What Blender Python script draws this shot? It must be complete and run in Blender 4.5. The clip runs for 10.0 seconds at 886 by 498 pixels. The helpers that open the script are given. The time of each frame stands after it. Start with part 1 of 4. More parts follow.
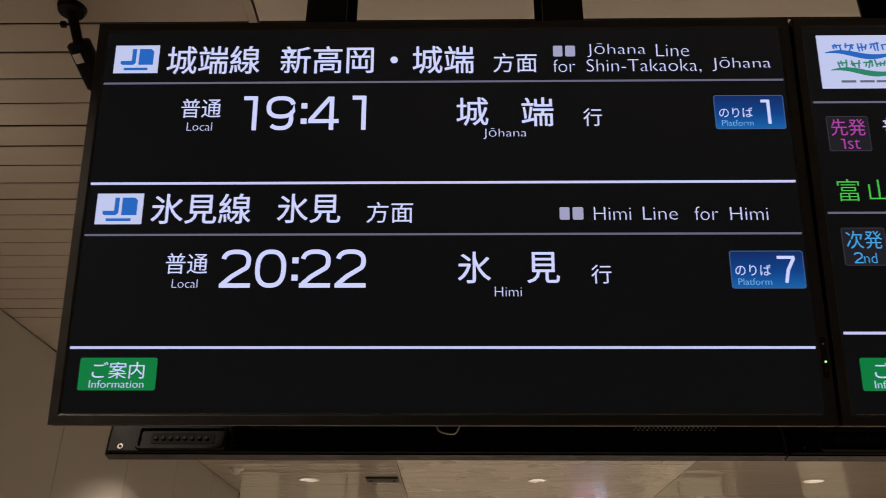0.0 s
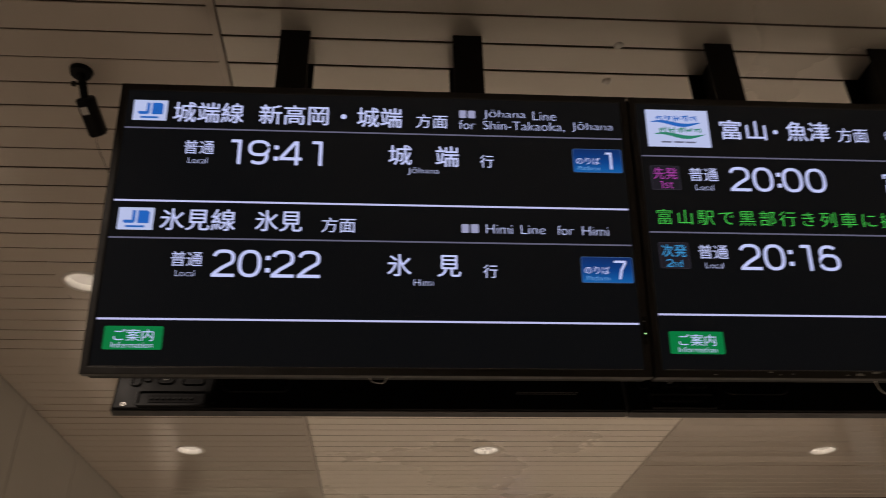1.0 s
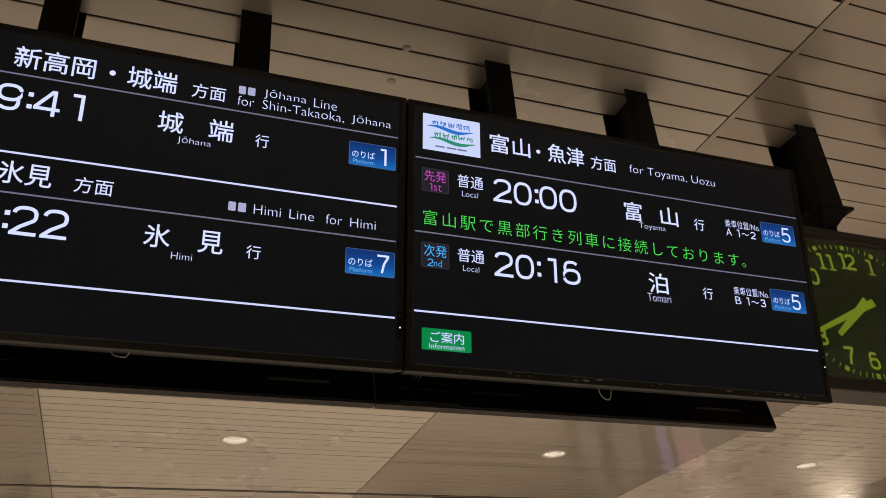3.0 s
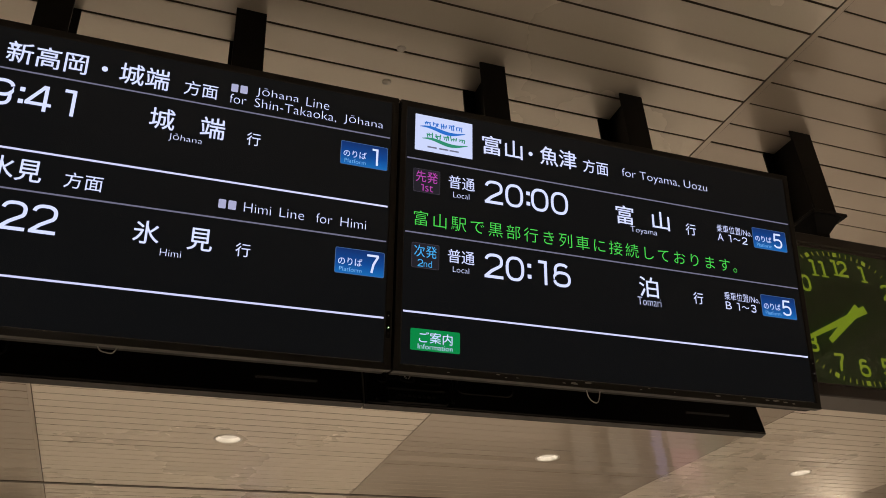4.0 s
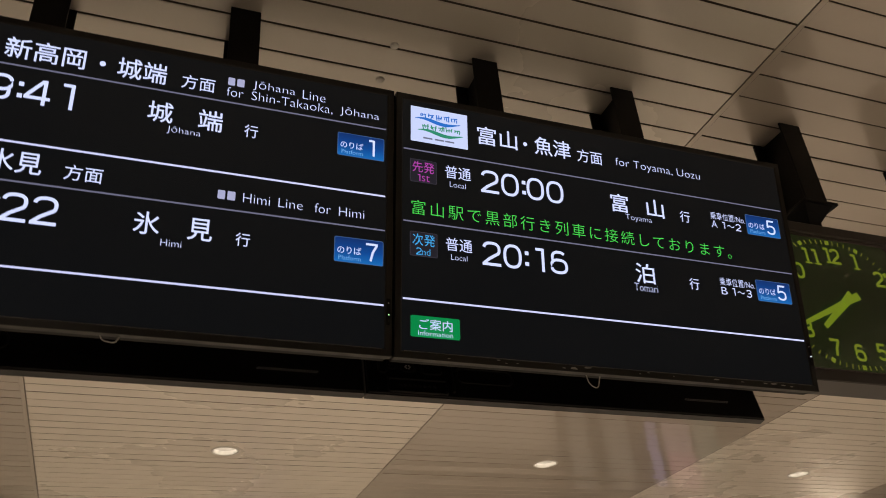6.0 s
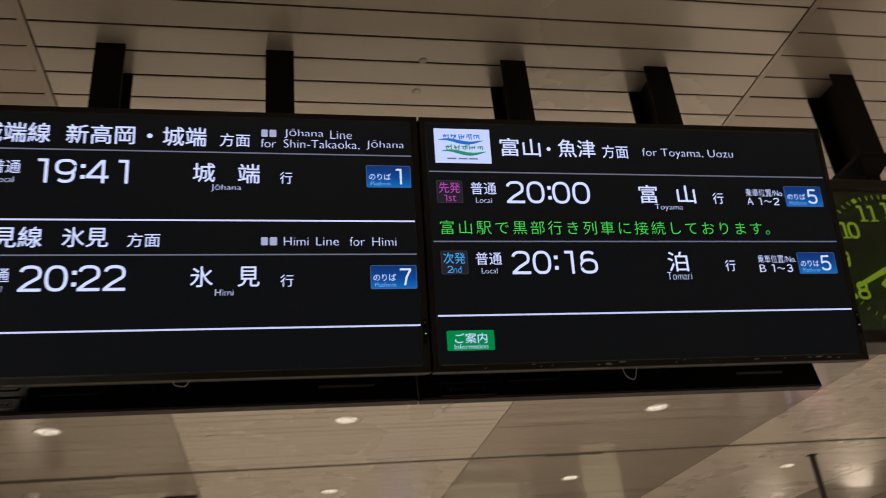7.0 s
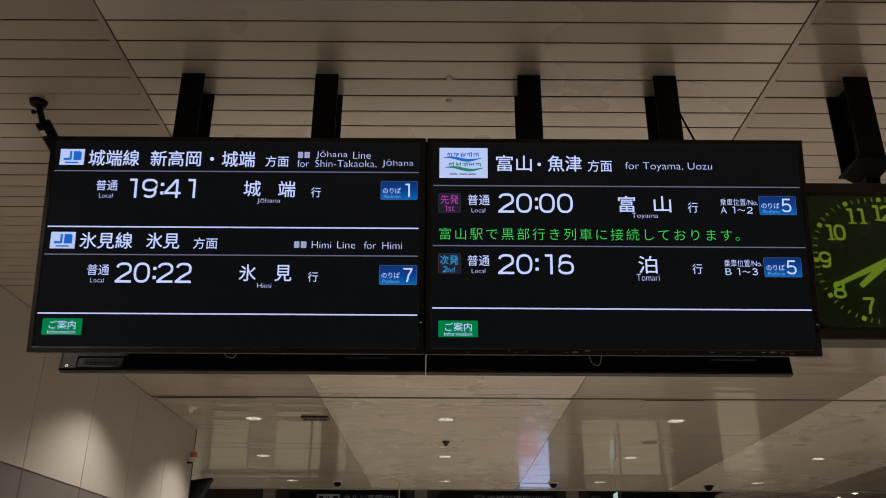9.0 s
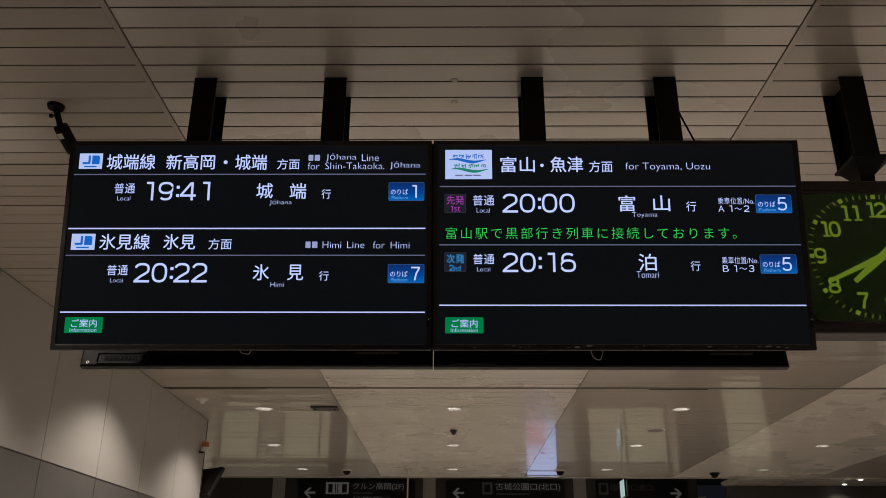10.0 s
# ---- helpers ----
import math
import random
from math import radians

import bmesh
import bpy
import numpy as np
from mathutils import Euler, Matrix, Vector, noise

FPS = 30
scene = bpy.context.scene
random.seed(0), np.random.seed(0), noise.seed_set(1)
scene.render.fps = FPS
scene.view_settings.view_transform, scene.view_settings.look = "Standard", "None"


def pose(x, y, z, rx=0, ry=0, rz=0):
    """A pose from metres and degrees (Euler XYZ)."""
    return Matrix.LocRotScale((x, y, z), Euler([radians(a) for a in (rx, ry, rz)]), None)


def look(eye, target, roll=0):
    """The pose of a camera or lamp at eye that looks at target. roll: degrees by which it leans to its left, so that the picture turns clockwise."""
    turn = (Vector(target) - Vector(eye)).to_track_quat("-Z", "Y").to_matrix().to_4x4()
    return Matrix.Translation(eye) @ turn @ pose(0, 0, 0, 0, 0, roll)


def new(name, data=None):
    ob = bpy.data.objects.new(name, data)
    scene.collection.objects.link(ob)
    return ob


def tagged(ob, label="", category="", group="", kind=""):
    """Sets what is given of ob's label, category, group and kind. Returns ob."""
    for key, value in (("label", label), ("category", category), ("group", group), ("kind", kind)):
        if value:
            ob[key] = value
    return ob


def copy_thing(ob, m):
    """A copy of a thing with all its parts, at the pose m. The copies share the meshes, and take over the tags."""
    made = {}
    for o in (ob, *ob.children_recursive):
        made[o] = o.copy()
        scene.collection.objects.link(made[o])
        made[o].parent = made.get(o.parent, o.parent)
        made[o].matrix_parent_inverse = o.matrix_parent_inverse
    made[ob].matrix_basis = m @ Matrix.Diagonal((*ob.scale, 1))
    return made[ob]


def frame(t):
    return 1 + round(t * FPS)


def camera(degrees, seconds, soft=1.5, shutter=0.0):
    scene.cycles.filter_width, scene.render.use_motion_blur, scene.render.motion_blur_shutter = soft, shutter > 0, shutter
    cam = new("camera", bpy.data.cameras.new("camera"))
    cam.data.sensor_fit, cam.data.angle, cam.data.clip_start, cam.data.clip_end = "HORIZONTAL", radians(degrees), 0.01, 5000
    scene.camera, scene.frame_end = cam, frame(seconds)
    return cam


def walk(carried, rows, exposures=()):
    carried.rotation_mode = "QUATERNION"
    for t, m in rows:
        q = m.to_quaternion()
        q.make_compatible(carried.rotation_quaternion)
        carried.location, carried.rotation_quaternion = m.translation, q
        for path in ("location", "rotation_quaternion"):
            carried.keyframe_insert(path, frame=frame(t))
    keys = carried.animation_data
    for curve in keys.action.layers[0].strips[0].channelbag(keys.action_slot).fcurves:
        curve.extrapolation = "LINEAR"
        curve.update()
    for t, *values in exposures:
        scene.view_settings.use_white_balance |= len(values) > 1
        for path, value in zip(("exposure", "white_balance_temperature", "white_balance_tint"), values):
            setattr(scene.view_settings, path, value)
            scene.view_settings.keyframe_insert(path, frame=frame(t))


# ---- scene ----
cam = camera(55.6, 10.0, soft=0.9, shutter=0.5)
# The path is held in the frame of the display screens, which lean 10 degrees towards the viewer.
LEAN_IN, RISE = 10.0, 0.35
PATH = [
    (0, (-0.031, 0.013, 1.732), (-0.067, 1.934, 2.287), 0.17),
    (0.5, (-0.015, -0.090, 1.685), (0.009, 1.825, 2.262), 0.13),
    (0.7, (0.001, -0.295, 1.540), (0.045, 1.594, 2.195), -0.09),
    (0.8, (0.008, -0.440, 1.472), (0.062, 1.443, 2.144), -0.19),
    (1, (-0.027, -0.533, 1.375), (0.100, 1.328, 2.096), -0.50),
    (1.5, (0.007, -0.528, 1.377), (0.342, 1.310, 2.091), -0.50),
    (2, (0.011, -0.543, 1.369), (0.546, 1.252, 2.072), -0.09),
    (2.5, (0.010, -0.554, 1.371), (0.627, 1.218, 2.063), -0.02),
    (2.7, (-0.003, -0.542, 1.353), (0.636, 1.217, 2.058), -0.32),
    (3.8, (0.007, -0.545, 1.346), (0.660, 1.205, 2.061), -0.02),
    (4, (0.023, -0.551, 1.344), (0.669, 1.201, 2.060), 0.58),
    (4.5, (0.014, -0.541, 1.272), (0.668, 1.192, 2.027), 1.39),
    (5, (0.013, -0.545, 1.231), (0.680, 1.173, 2.007), 1.10),
    (5.5, (0.012, -0.533, 1.213), (0.687, 1.185, 1.985), 0.67),
    (5.7, (0.007, -0.526, 1.222), (0.689, 1.192, 1.987), 0.07),
    (6.8, (0.136, -0.739, 1.392), (0.620, 1.083, 2.061), -4.14),
    (7, (0.224, -0.852, 1.420), (0.607, 1.010, 2.041), -3.74),
    (7.5, (0.355, -1.094, 1.456), (0.583, 0.822, 1.982), -2.49),
    (8, (0.497, -1.278, 1.482), (0.624, 0.666, 1.932), -1.42),
    (8.5, (0.704, -1.384, 1.499), (0.744, 0.564, 1.949), -0.22),
    (9, (0.742, -1.511, 1.516), (0.740, 0.435, 1.975), 0.34),
    (9.5, (0.740, -1.618, 1.530), (0.725, 0.333, 1.972), 0.27),
    (10, (0.744, -1.630, 1.532), (0.726, 0.323, 1.964), 0.10),
]
# the clip's own brightening and white balance along the way: seconds, stops, kelvin, tint
EXPOSURES = [(0.0, 0.05, 6550, 15), (0.5, 0.08, 6550, 15), (1.0, -0.12, 6350, 15), (1.5, 0.0, 6200, 14), (2.0, 0.22, 6350, 12), (5.5, 0.30, 6550, 11), (7.0, 0.22, 6250, 11), (8.5, 0.08, 6050, 11), (10.0, -0.06, 5750, 11)]
walk(cam, [(t, pose(0, 0, RISE, LEAN_IN) @ look(e, g, r)) for t, e, g, r in PATH], EXPOSURES)

# ---------------------------------------------------------------- light
world = bpy.data.worlds.new("world")
scene.world = world
world.use_nodes = True
world.node_tree.nodes["Background"].inputs[0].default_value = (0.02, 0.02, 0.025, 1)
world.node_tree.nodes["Background"].inputs[1].default_value = 0.3

CEIL = 3.73                      # underside of the ceiling slats
PITCH, PHASE = 0.1305, 0.832     # slat spacing along y, and one seam
# the row at -2.25 is unseen, added on the right to brighten the near ceiling
ROWS_Y = [-2.25, 0.42, 3.12, 5.88, 8.54, 11.25, 13.9]
LAMPS = [(x, y) for y in ROWS_Y for x in ((-1.58 if y < 9.2 else -1.98), 0.78, 3.6, 6.45, 9.10) if (x, y) not in ((0.78, 0.42), (3.6, 0.42), (-1.58, -2.25), (0.78, -2.25))]
LAMP_POWER = 102.0
for lx, ly in LAMPS:
    lamp = bpy.data.lights.new("downlight_lamp", "SPOT")
    lamp.energy, lamp.color = LAMP_POWER, (1.0, 0.84, 0.67)
    lamp.spot_size, lamp.spot_blend, lamp.shadow_soft_size = radians(122), 0.55, 0.04
    ob = new("downlight_lamp", lamp)
    ob.matrix_world = pose(lx, ly, CEIL + 0.015)

# unseen lamps, added under the soffit to brighten the end wall
ADDED_SOFFIT_LAMPS = [(x, 21.3) for x in (-4.6, -1.2, 2.0, 5.4)]
for lx, ly in ADDED_SOFFIT_LAMPS:
    lamp = bpy.data.lights.new("added_soffit_lamp", "SPOT")
    lamp.energy, lamp.color = 120.0, (1.0, 0.86, 0.62)
    lamp.spot_size, lamp.spot_blend, lamp.shadow_soft_size = radians(140), 0.5, 0.05
    new("added_soffit_lamp", lamp).matrix_world = pose(lx, ly, 3.77)
for lx, ly in ((9.54, 16.75), (9.54, 17.55)):
    lamp = bpy.data.lights.new("passage_lamp", "SPOT")
    lamp.energy, lamp.color = 14.0, (1.0, 0.88, 0.62)
    lamp.spot_size, lamp.spot_blend, lamp.shadow_soft_size = radians(140), 0.5, 0.05
    new("passage_lamp", lamp).matrix_world = pose(lx, ly, 3.90)

# ---------------------------------------------------------------- materials
def material(name, base, rough=0.5, metal=0.0, emit=None, power=0.0, vary=0.0, scale=6.0, bump=0.0, bump_scale=120.0,
             stretch=(1, 1, 1), rough_vary=0.0, coat=0.0, island=0.0, piece=0.0, specular=0.5):
    m = bpy.data.materials.new(name)
    m.use_nodes = True
    nt = m.node_tree
    b = nt.nodes["Principled BSDF"]
    b.inputs["Base Color"].default_value = (*base, 1)
    b.inputs["Roughness"].default_value = rough
    b.inputs["Metallic"].default_value = metal
    b.inputs["Coat Weight"].default_value = coat
    b.inputs["Coat Roughness"].default_value = 0.06
    b.inputs["Specular IOR Level"].default_value = specular
    if emit:
        b.inputs["Emission Color"].default_value = (*emit, 1)
        b.inputs["Emission Strength"].default_value = power
    if vary or bump or rough_vary or island or piece:
        co = nt.nodes.new("ShaderNodeTexCoord")
        mp = nt.nodes.new("ShaderNodeMapping")
        mp.inputs["Scale"].default_value = stretch
        nt.links.new(co.outputs["Object"], mp.inputs["Vector"])
        big = nt.nodes.new("ShaderNodeTexNoise")
        big.inputs["Scale"].default_value, big.inputs["Detail"].default_value = scale, 5
        nt.links.new(mp.outputs["Vector"], big.inputs["Vector"])
        fine = nt.nodes.new("ShaderNodeTexNoise")
        fine.inputs["Scale"].default_value, fine.inputs["Detail"].default_value = bump_scale, 3
        nt.links.new(mp.outputs["Vector"], fine.inputs["Vector"])
        both = nt.nodes.new("ShaderNodeMath")
        both.operation = "MULTIPLY_ADD"
        both.inputs[1].default_value, both.inputs[2].default_value = 0.3, 0.0
        nt.links.new(fine.outputs["Fac"], both.inputs[0])
        add = nt.nodes.new("ShaderNodeMath")
        add.operation = "MULTIPLY_ADD"
        add.inputs[1].default_value = 0.7
        nt.links.new(big.outputs["Fac"], add.inputs[0])
        nt.links.new(both.outputs[0], add.inputs[2])
        last = add.outputs[0]
        if island or piece:
            if island:
                src = nt.nodes.new("ShaderNodeNewGeometry").outputs["Random Per Island"]
            else:
                src = nt.nodes.new("ShaderNodeObjectInfo").outputs["Random"]
            mix = nt.nodes.new("ShaderNodeMath")
            mix.operation = "MULTIPLY_ADD"
            mix.inputs[1].default_value = island or piece
            nt.links.new(src, mix.inputs[0])
            nt.links.new(last, mix.inputs[2])
            last = mix.outputs[0]
        if vary or island or piece:
            ramp = nt.nodes.new("ShaderNodeMapRange")
            ramp.inputs["From Min"].default_value, ramp.inputs["From Max"].default_value = 0.25, 0.75 + (island or piece)
            ramp.inputs["To Min"].default_value, ramp.inputs["To Max"].default_value = 1 - vary, 1 + vary
            nt.links.new(last, ramp.inputs["Value"])
            tint = nt.nodes.new("ShaderNodeVectorMath")
            tint.operation = "SCALE"
            tint.inputs[0].default_value = base
            nt.links.new(ramp.outputs["Result"], tint.inputs["Scale"])
            nt.links.new(tint.outputs["Vector"], b.inputs["Base Color"])
        if rough_vary:
            rr = nt.nodes.new("ShaderNodeMapRange")
            rr.inputs["From Min"].default_value, rr.inputs["From Max"].default_value = 0.3, 0.7
            rr.inputs["To Min"].default_value, rr.inputs["To Max"].default_value = rough - rough_vary, rough + rough_vary
            nt.links.new(big.outputs["Fac"], rr.inputs["Value"])
            nt.links.new(rr.outputs["Result"], b.inputs["Roughness"])
        if bump:
            bp = nt.nodes.new("ShaderNodeBump")
            bp.inputs["Strength"].default_value, bp.inputs["Distance"].default_value = bump, 0.002
            nt.links.new(fine.outputs["Fac"], bp.inputs["Height"])
            nt.links.new(bp.outputs["Normal"], b.inputs["Normal"])
    return m


def glow(name, colour, power):
    m = material(name, (0.004, 0.004, 0.004), 0.3, emit=colour, power=power, specular=0.08)
    if power < 5:
        m.cycles.emission_sampling = "NONE"  # dim surfaces need no samples of their own
    return m


SLAT = material("painted_slat", (0.83, 0.765, 0.67), 0.28, specular=0.8, metal=0.08, vary=0.05, scale=1.2, rough_vary=0.03, coat=0.35, island=0.15)
SLAT_GLOSS = material("glossy_slat", (0.52, 0.455, 0.385), 0.34, specular=0.7, metal=0.22, vary=0.05, scale=1.0, rough_vary=0.03, coat=0.8, island=0.15)
GAP = material("seam_shadow_gap", (0.135, 0.10, 0.072), 0.8, vary=0.1)
BAR = material("divider_bar", (0.60, 0.56, 0.50), 0.4, vary=0.05)
WALL = material("wall_panel_enamel", (0.43, 0.41, 0.37), 0.5, vary=0.04, scale=1.5, bump=0.08, bump_scale=160, piece=0.1)
WALL_DARK = material("dark_wall_panel", (0.16, 0.15, 0.14), 0.4, vary=0.12, scale=2.5, bump=0.1, bump_scale=200, piece=0.1)
FASCIA = material("dark_fascia", (0.07, 0.065, 0.06), 0.5, vary=0.15, scale=2)
STONE = material("floor_tile", (0.46, 0.43, 0.385), 0.62, specular=0.2, vary=0.12, scale=3, bump=0.05, bump_scale=60)
STEEL_BLACK = material("black_painted_steel", (0.0045, 0.0042, 0.0046), 0.42, specular=0.18, vary=0.25, scale=9, bump=0.1, bump_scale=260, rough_vary=0.1)
CASE = material("black_casing_plastic", (0.009, 0.008, 0.008), 0.6, specular=0.14, vary=0.2, scale=14, bump=0.12, bump_scale=500, rough_vary=0.08)
CASE_BACK = material("rear_casing_plastic", (0.006, 0.0055, 0.0055), 0.48, specular=0.16, vary=0.25, scale=10, bump=0.15, bump_scale=600, rough_vary=0.1)
BEZEL = material("bezel_plastic", (0.018, 0.016, 0.0145), 0.46, specular=0.40, vary=0.2, scale=20, bump=0.08, bump_scale=600, rough_vary=0.08)
SCREEN = material("screen_glass", (0.003, 0.003, 0.0035), 0.20, emit=(0.64, 0.70, 0.78), power=0.0052, vary=0.2, scale=3, rough_vary=0.03, specular=0.28)
CHROME = material("bright_metal", (0.55, 0.53, 0.5), 0.25, metal=1.0, vary=0.1, scale=30)
HOLE = material("dark_hole", (0.004, 0.004, 0.004), 0.7)
WHITE_PLASTIC = material("white_plastic", (0.72, 0.70, 0.66), 0.4, vary=0.05)
PLUG = material("white_plug", (0.88, 0.85, 0.80), 0.3, vary=0.03)
LABEL = material("paper_label", (0.55, 0.53, 0.50), 0.6, vary=0.15, scale=60)
REFLECTOR = material("downlight_reflector", (0.50, 0.48, 0.45), 0.25, vary=0.04)
LIT = glow("lit_lamp", (1.0, 0.88, 0.72), 12.0)
W_TXT = glow("white_pixels", (0.60, 0.66, 1.0), 0.96)
W_THICK = glow("white_rule_pixels", (0.62, 0.64, 0.98), 0.87)
W_DIM = glow("white_bar_pixels", (0.60, 0.62, 0.92), 0.55)
GREY_LINE = glow("grey_rule_pixels", (0.20, 0.20, 0.30), 0.62)
BLUE_PIX = glow("blue_pixels", (0.006, 0.12, 0.47), 0.75)
_t = BLUE_PIX.node_tree
_c, _s, _r = (_t.nodes.new(kind) for kind in ("ShaderNodeTexCoord", "ShaderNodeSeparateXYZ", "ShaderNodeValToRGB"))
_t.links.new(_c.outputs["Generated"], _s.inputs[0])
_t.links.new(_s.outputs["Z"], _r.inputs[0])
_r.color_ramp.elements.new(0.45)
for _e, _at, _colour in zip(_r.color_ramp.elements, (0.05, 0.45, 0.95), ((0.010, 0.145, 0.48, 1), (0.006, 0.070, 0.31, 1), (0.008, 0.036, 0.17, 1))):
    _e.position, _e.color = _at, _colour
_t.links.new(_r.outputs["Color"], _t.nodes["Principled BSDF"].inputs["Emission Color"])
GREEN_PIX = glow("green_pixels", (0.002, 0.25, 0.062), 0.75)
GREEN_TXT = glow("green_text_pixels", (0.06, 0.58, 0.075), 0.9)
MAGENTA = glow("magenta_pixels", (0.50, 0.07, 0.45), 0.8)
CYAN = glow("cyan_pixels", (0.06, 0.42, 0.86), 0.8)
PALE_CYAN = glow("pale_cyan_pixels", (0.22, 0.52, 0.95), 0.8)
BOX_PIX = glow("grey_badge_pixels", (0.018, 0.016, 0.022), 0.8)
BOX_EDGE = glow("grey_badge_edge_pixels", (0.05, 0.045, 0.06), 0.8)
LOGO_WHITE = glow("logo_white_pixels", (0.62, 0.70, 1.0), 0.80)
LOGO_BLUE = glow("logo_blue_pixels", (0.02, 0.16, 0.62), 0.8)
LOGO_GREEN = glow("logo_green_pixels", (0.03, 0.27, 0.16), 0.8)
LED = glow("green_led", (0.45, 1.0, 0.35), 2.0)
LED_WHITE = glow("white_led", (0.8, 0.9, 1.0), 2.0)
CLOCK_FACE = material("clock_dial_green", (0.045, 0.195, 0.026), 0.4, vary=0.15, scale=4)
CLOCK_INK = material("luminous_yellow_green", (0.42, 0.62, 0.03), 0.4, emit=(0.42, 0.60, 0.03), power=0.30)
CLOCK_CASE = material("brown_black_clock_case", (0.035, 0.028, 0.024), 0.4, vary=0.2, scale=10, bump=0.08, bump_scale=300)
AMBER = material("amber_lens", (0.55, 0.16, 0.03), 0.25)
SIGN_BLACK = material("sign_black_film", (0.012, 0.012, 0.013), 0.3, vary=0.2, scale=3)
# the signs are unlit; faint emission in the white film brightens arrows and letters
SIGN_WHITE_GLOW = material("sign_white_film_brightened", (0.40, 0.39, 0.37), 0.45, emit=(0.9, 0.9, 0.9), power=0.03)
SIGN_GREY = material("sign_grey_film", (0.15, 0.15, 0.14), 0.45)
SHOP_LIT = glow("lit_shop_window", (1.0, 0.83, 0.48), 0.27)
EXIT_PANEL = glow("exit_sign_panel", (0.8, 1.0, 0.88), 0.5)
AD_WHITE = glow("advert_white", (0.62, 0.70, 1.0), 1.1)
POSTER_BLUE = glow("poster_blue_white", (0.70, 0.58, 1.0), 0.32)
AD_PINK = glow("poster_pink", (1.0, 0.46, 0.5), 0.36)
AD_WARM = glow("poster_warm_white", (1.0, 0.88, 0.68), 0.14)
AD_BLUSH = glow("poster_pale_pink", (1.0, 0.70, 0.66), 0.30)
AD_GREEN = glow("poster_pale_green", (0.70, 0.88, 0.62), 0.15)
AD_RED = glow("advert_red", (1.0, 0.2, 0.28), 0.7)
GLASS = bpy.data.materials.new("clear_cover")
GLASS.use_nodes = True
_g = GLASS.node_tree.nodes["Principled BSDF"]
_g.inputs["Transmission Weight"].default_value, _g.inputs["Roughness"].default_value, _g.inputs["IOR"].default_value = 1.0, 0.06, 1.45

# ---------------------------------------------------------------- mesh helpers
def part(name, bm, mat, parent=None, label="", smooth=False):
    me = bpy.data.meshes.new(name)
    bm.to_mesh(me)
    bm.free()
    if smooth:
        for p in me.polygons:
            p.use_smooth = True
    for m in (mat if isinstance(mat, (list, tuple)) else [mat]):
        me.materials.append(m)
    ob = new(name, me)
    if parent is not None:
        ob.parent = parent
    if label:
        tagged(ob, label)
    return ob


def thing(name, m, label, category, group=""):
    ob = new(name)
    ob.matrix_world = m
    return tagged(ob, label, category, group)


def structure(name, bm, mat, label, category):
    return tagged(part(name, bm, mat), label, category, kind="structure")


def add_box(bm, x0, x1, y0, y1, z0, z1, bevel=0.0, segments=1, index=0):
    got = bmesh.ops.create_cube(bm, size=1.0)["verts"]
    for v in got:
        v.co = Vector((x0 + (v.co.x + 0.5) * (x1 - x0), y0 + (v.co.y + 0.5) * (y1 - y0), z0 + (v.co.z + 0.5) * (z1 - z0)))
    faces = {f for v in got for f in v.link_faces}
    for f in faces:
        f.material_index = index
    if bevel:
        edges = list({e for v in got for e in v.link_edges})
        done = bmesh.ops.bevel(bm, geom=edges, offset=bevel, segments=segments, affect="EDGES", profile=0.5)
        for f in done["faces"]:
            f.material_index = index
    return bm


def box(x0, x1, y0, y1, z0, z1, bevel=0.0, segments=1):
    return add_box(bmesh.new(), x0, x1, y0, y1, z0, z1, bevel, segments)


def add_tube(bm, m, r0, r1, depth, n=24, caps=True):
    bmesh.ops.create_cone(bm, cap_ends=caps, segments=n, radius1=r0, radius2=r1, depth=depth, matrix=m)
    return bm


def rounded(w, h, r, n=5):
    """Corner points of a rounded rectangle about the origin."""
    pts = []
    for cx, cz, a in ((w / 2 - r, h / 2 - r, 0), (-w / 2 + r, h / 2 - r, 90), (-w / 2 + r, -h / 2 + r, 180), (w / 2 - r, -h / 2 + r, 270)):
        pts += [(cx + r * math.cos(radians(a + 90 * k / n)), cz + r * math.sin(radians(a + 90 * k / n))) for k in range(n + 1)]
    return pts


def add_plate(bm, pts, y, depth):
    """A flat plate in the x-z plane, its face towards -y at y and its thickness behind it."""
    front = [bm.verts.new((x, y, z)) for x, z in pts]
    back = [bm.verts.new((x, y + depth, z)) for x, z in pts]
    bm.faces.new(front)
    bm.faces.new(back[::-1])
    n = len(pts)
    for k in range(n):
        bm.faces.new((front[k], back[k], back[(k + 1) % n], front[(k + 1) % n]))
    bmesh.ops.recalc_face_normals(bm, faces=bm.faces)
    return bm


def plate(x0, z0, x1, z1, y, depth=0.0008, r=0.0):
    w, h = x1 - x0, z1 - z0
    pts = rounded(w, h, r) if r else [(w / 2, h / 2), (-w / 2, h / 2), (-w / 2, -h / 2), (w / 2, -h / 2)]
    return add_plate(bmesh.new(), [(x + (x0 + x1) / 2, z + (z0 + z1) / 2) for x, z in pts], y, depth)


def add_rim(bm, w, h, r, wide, y, rise, cx, cz):
    """A raised rounded rim in the x-z plane, standing rise towards -y."""
    loops = []
    for inset, up in ((0.0, 0.0), (wide * 0.3, rise), (wide * 0.7, rise), (wide, 0.0)):
        loops.append([bm.verts.new((x + cx, y - up, z + cz)) for x, z in rounded(w - 2 * inset, h - 2 * inset, max(r - inset, 0.001))])
    for a, b in zip(loops, loops[1:]):
        for k in range(len(a)):
            bm.faces.new((a[k], a[(k + 1) % len(a)], b[(k + 1) % len(a)], b[k]))
    return bm


GLYPHS = {}


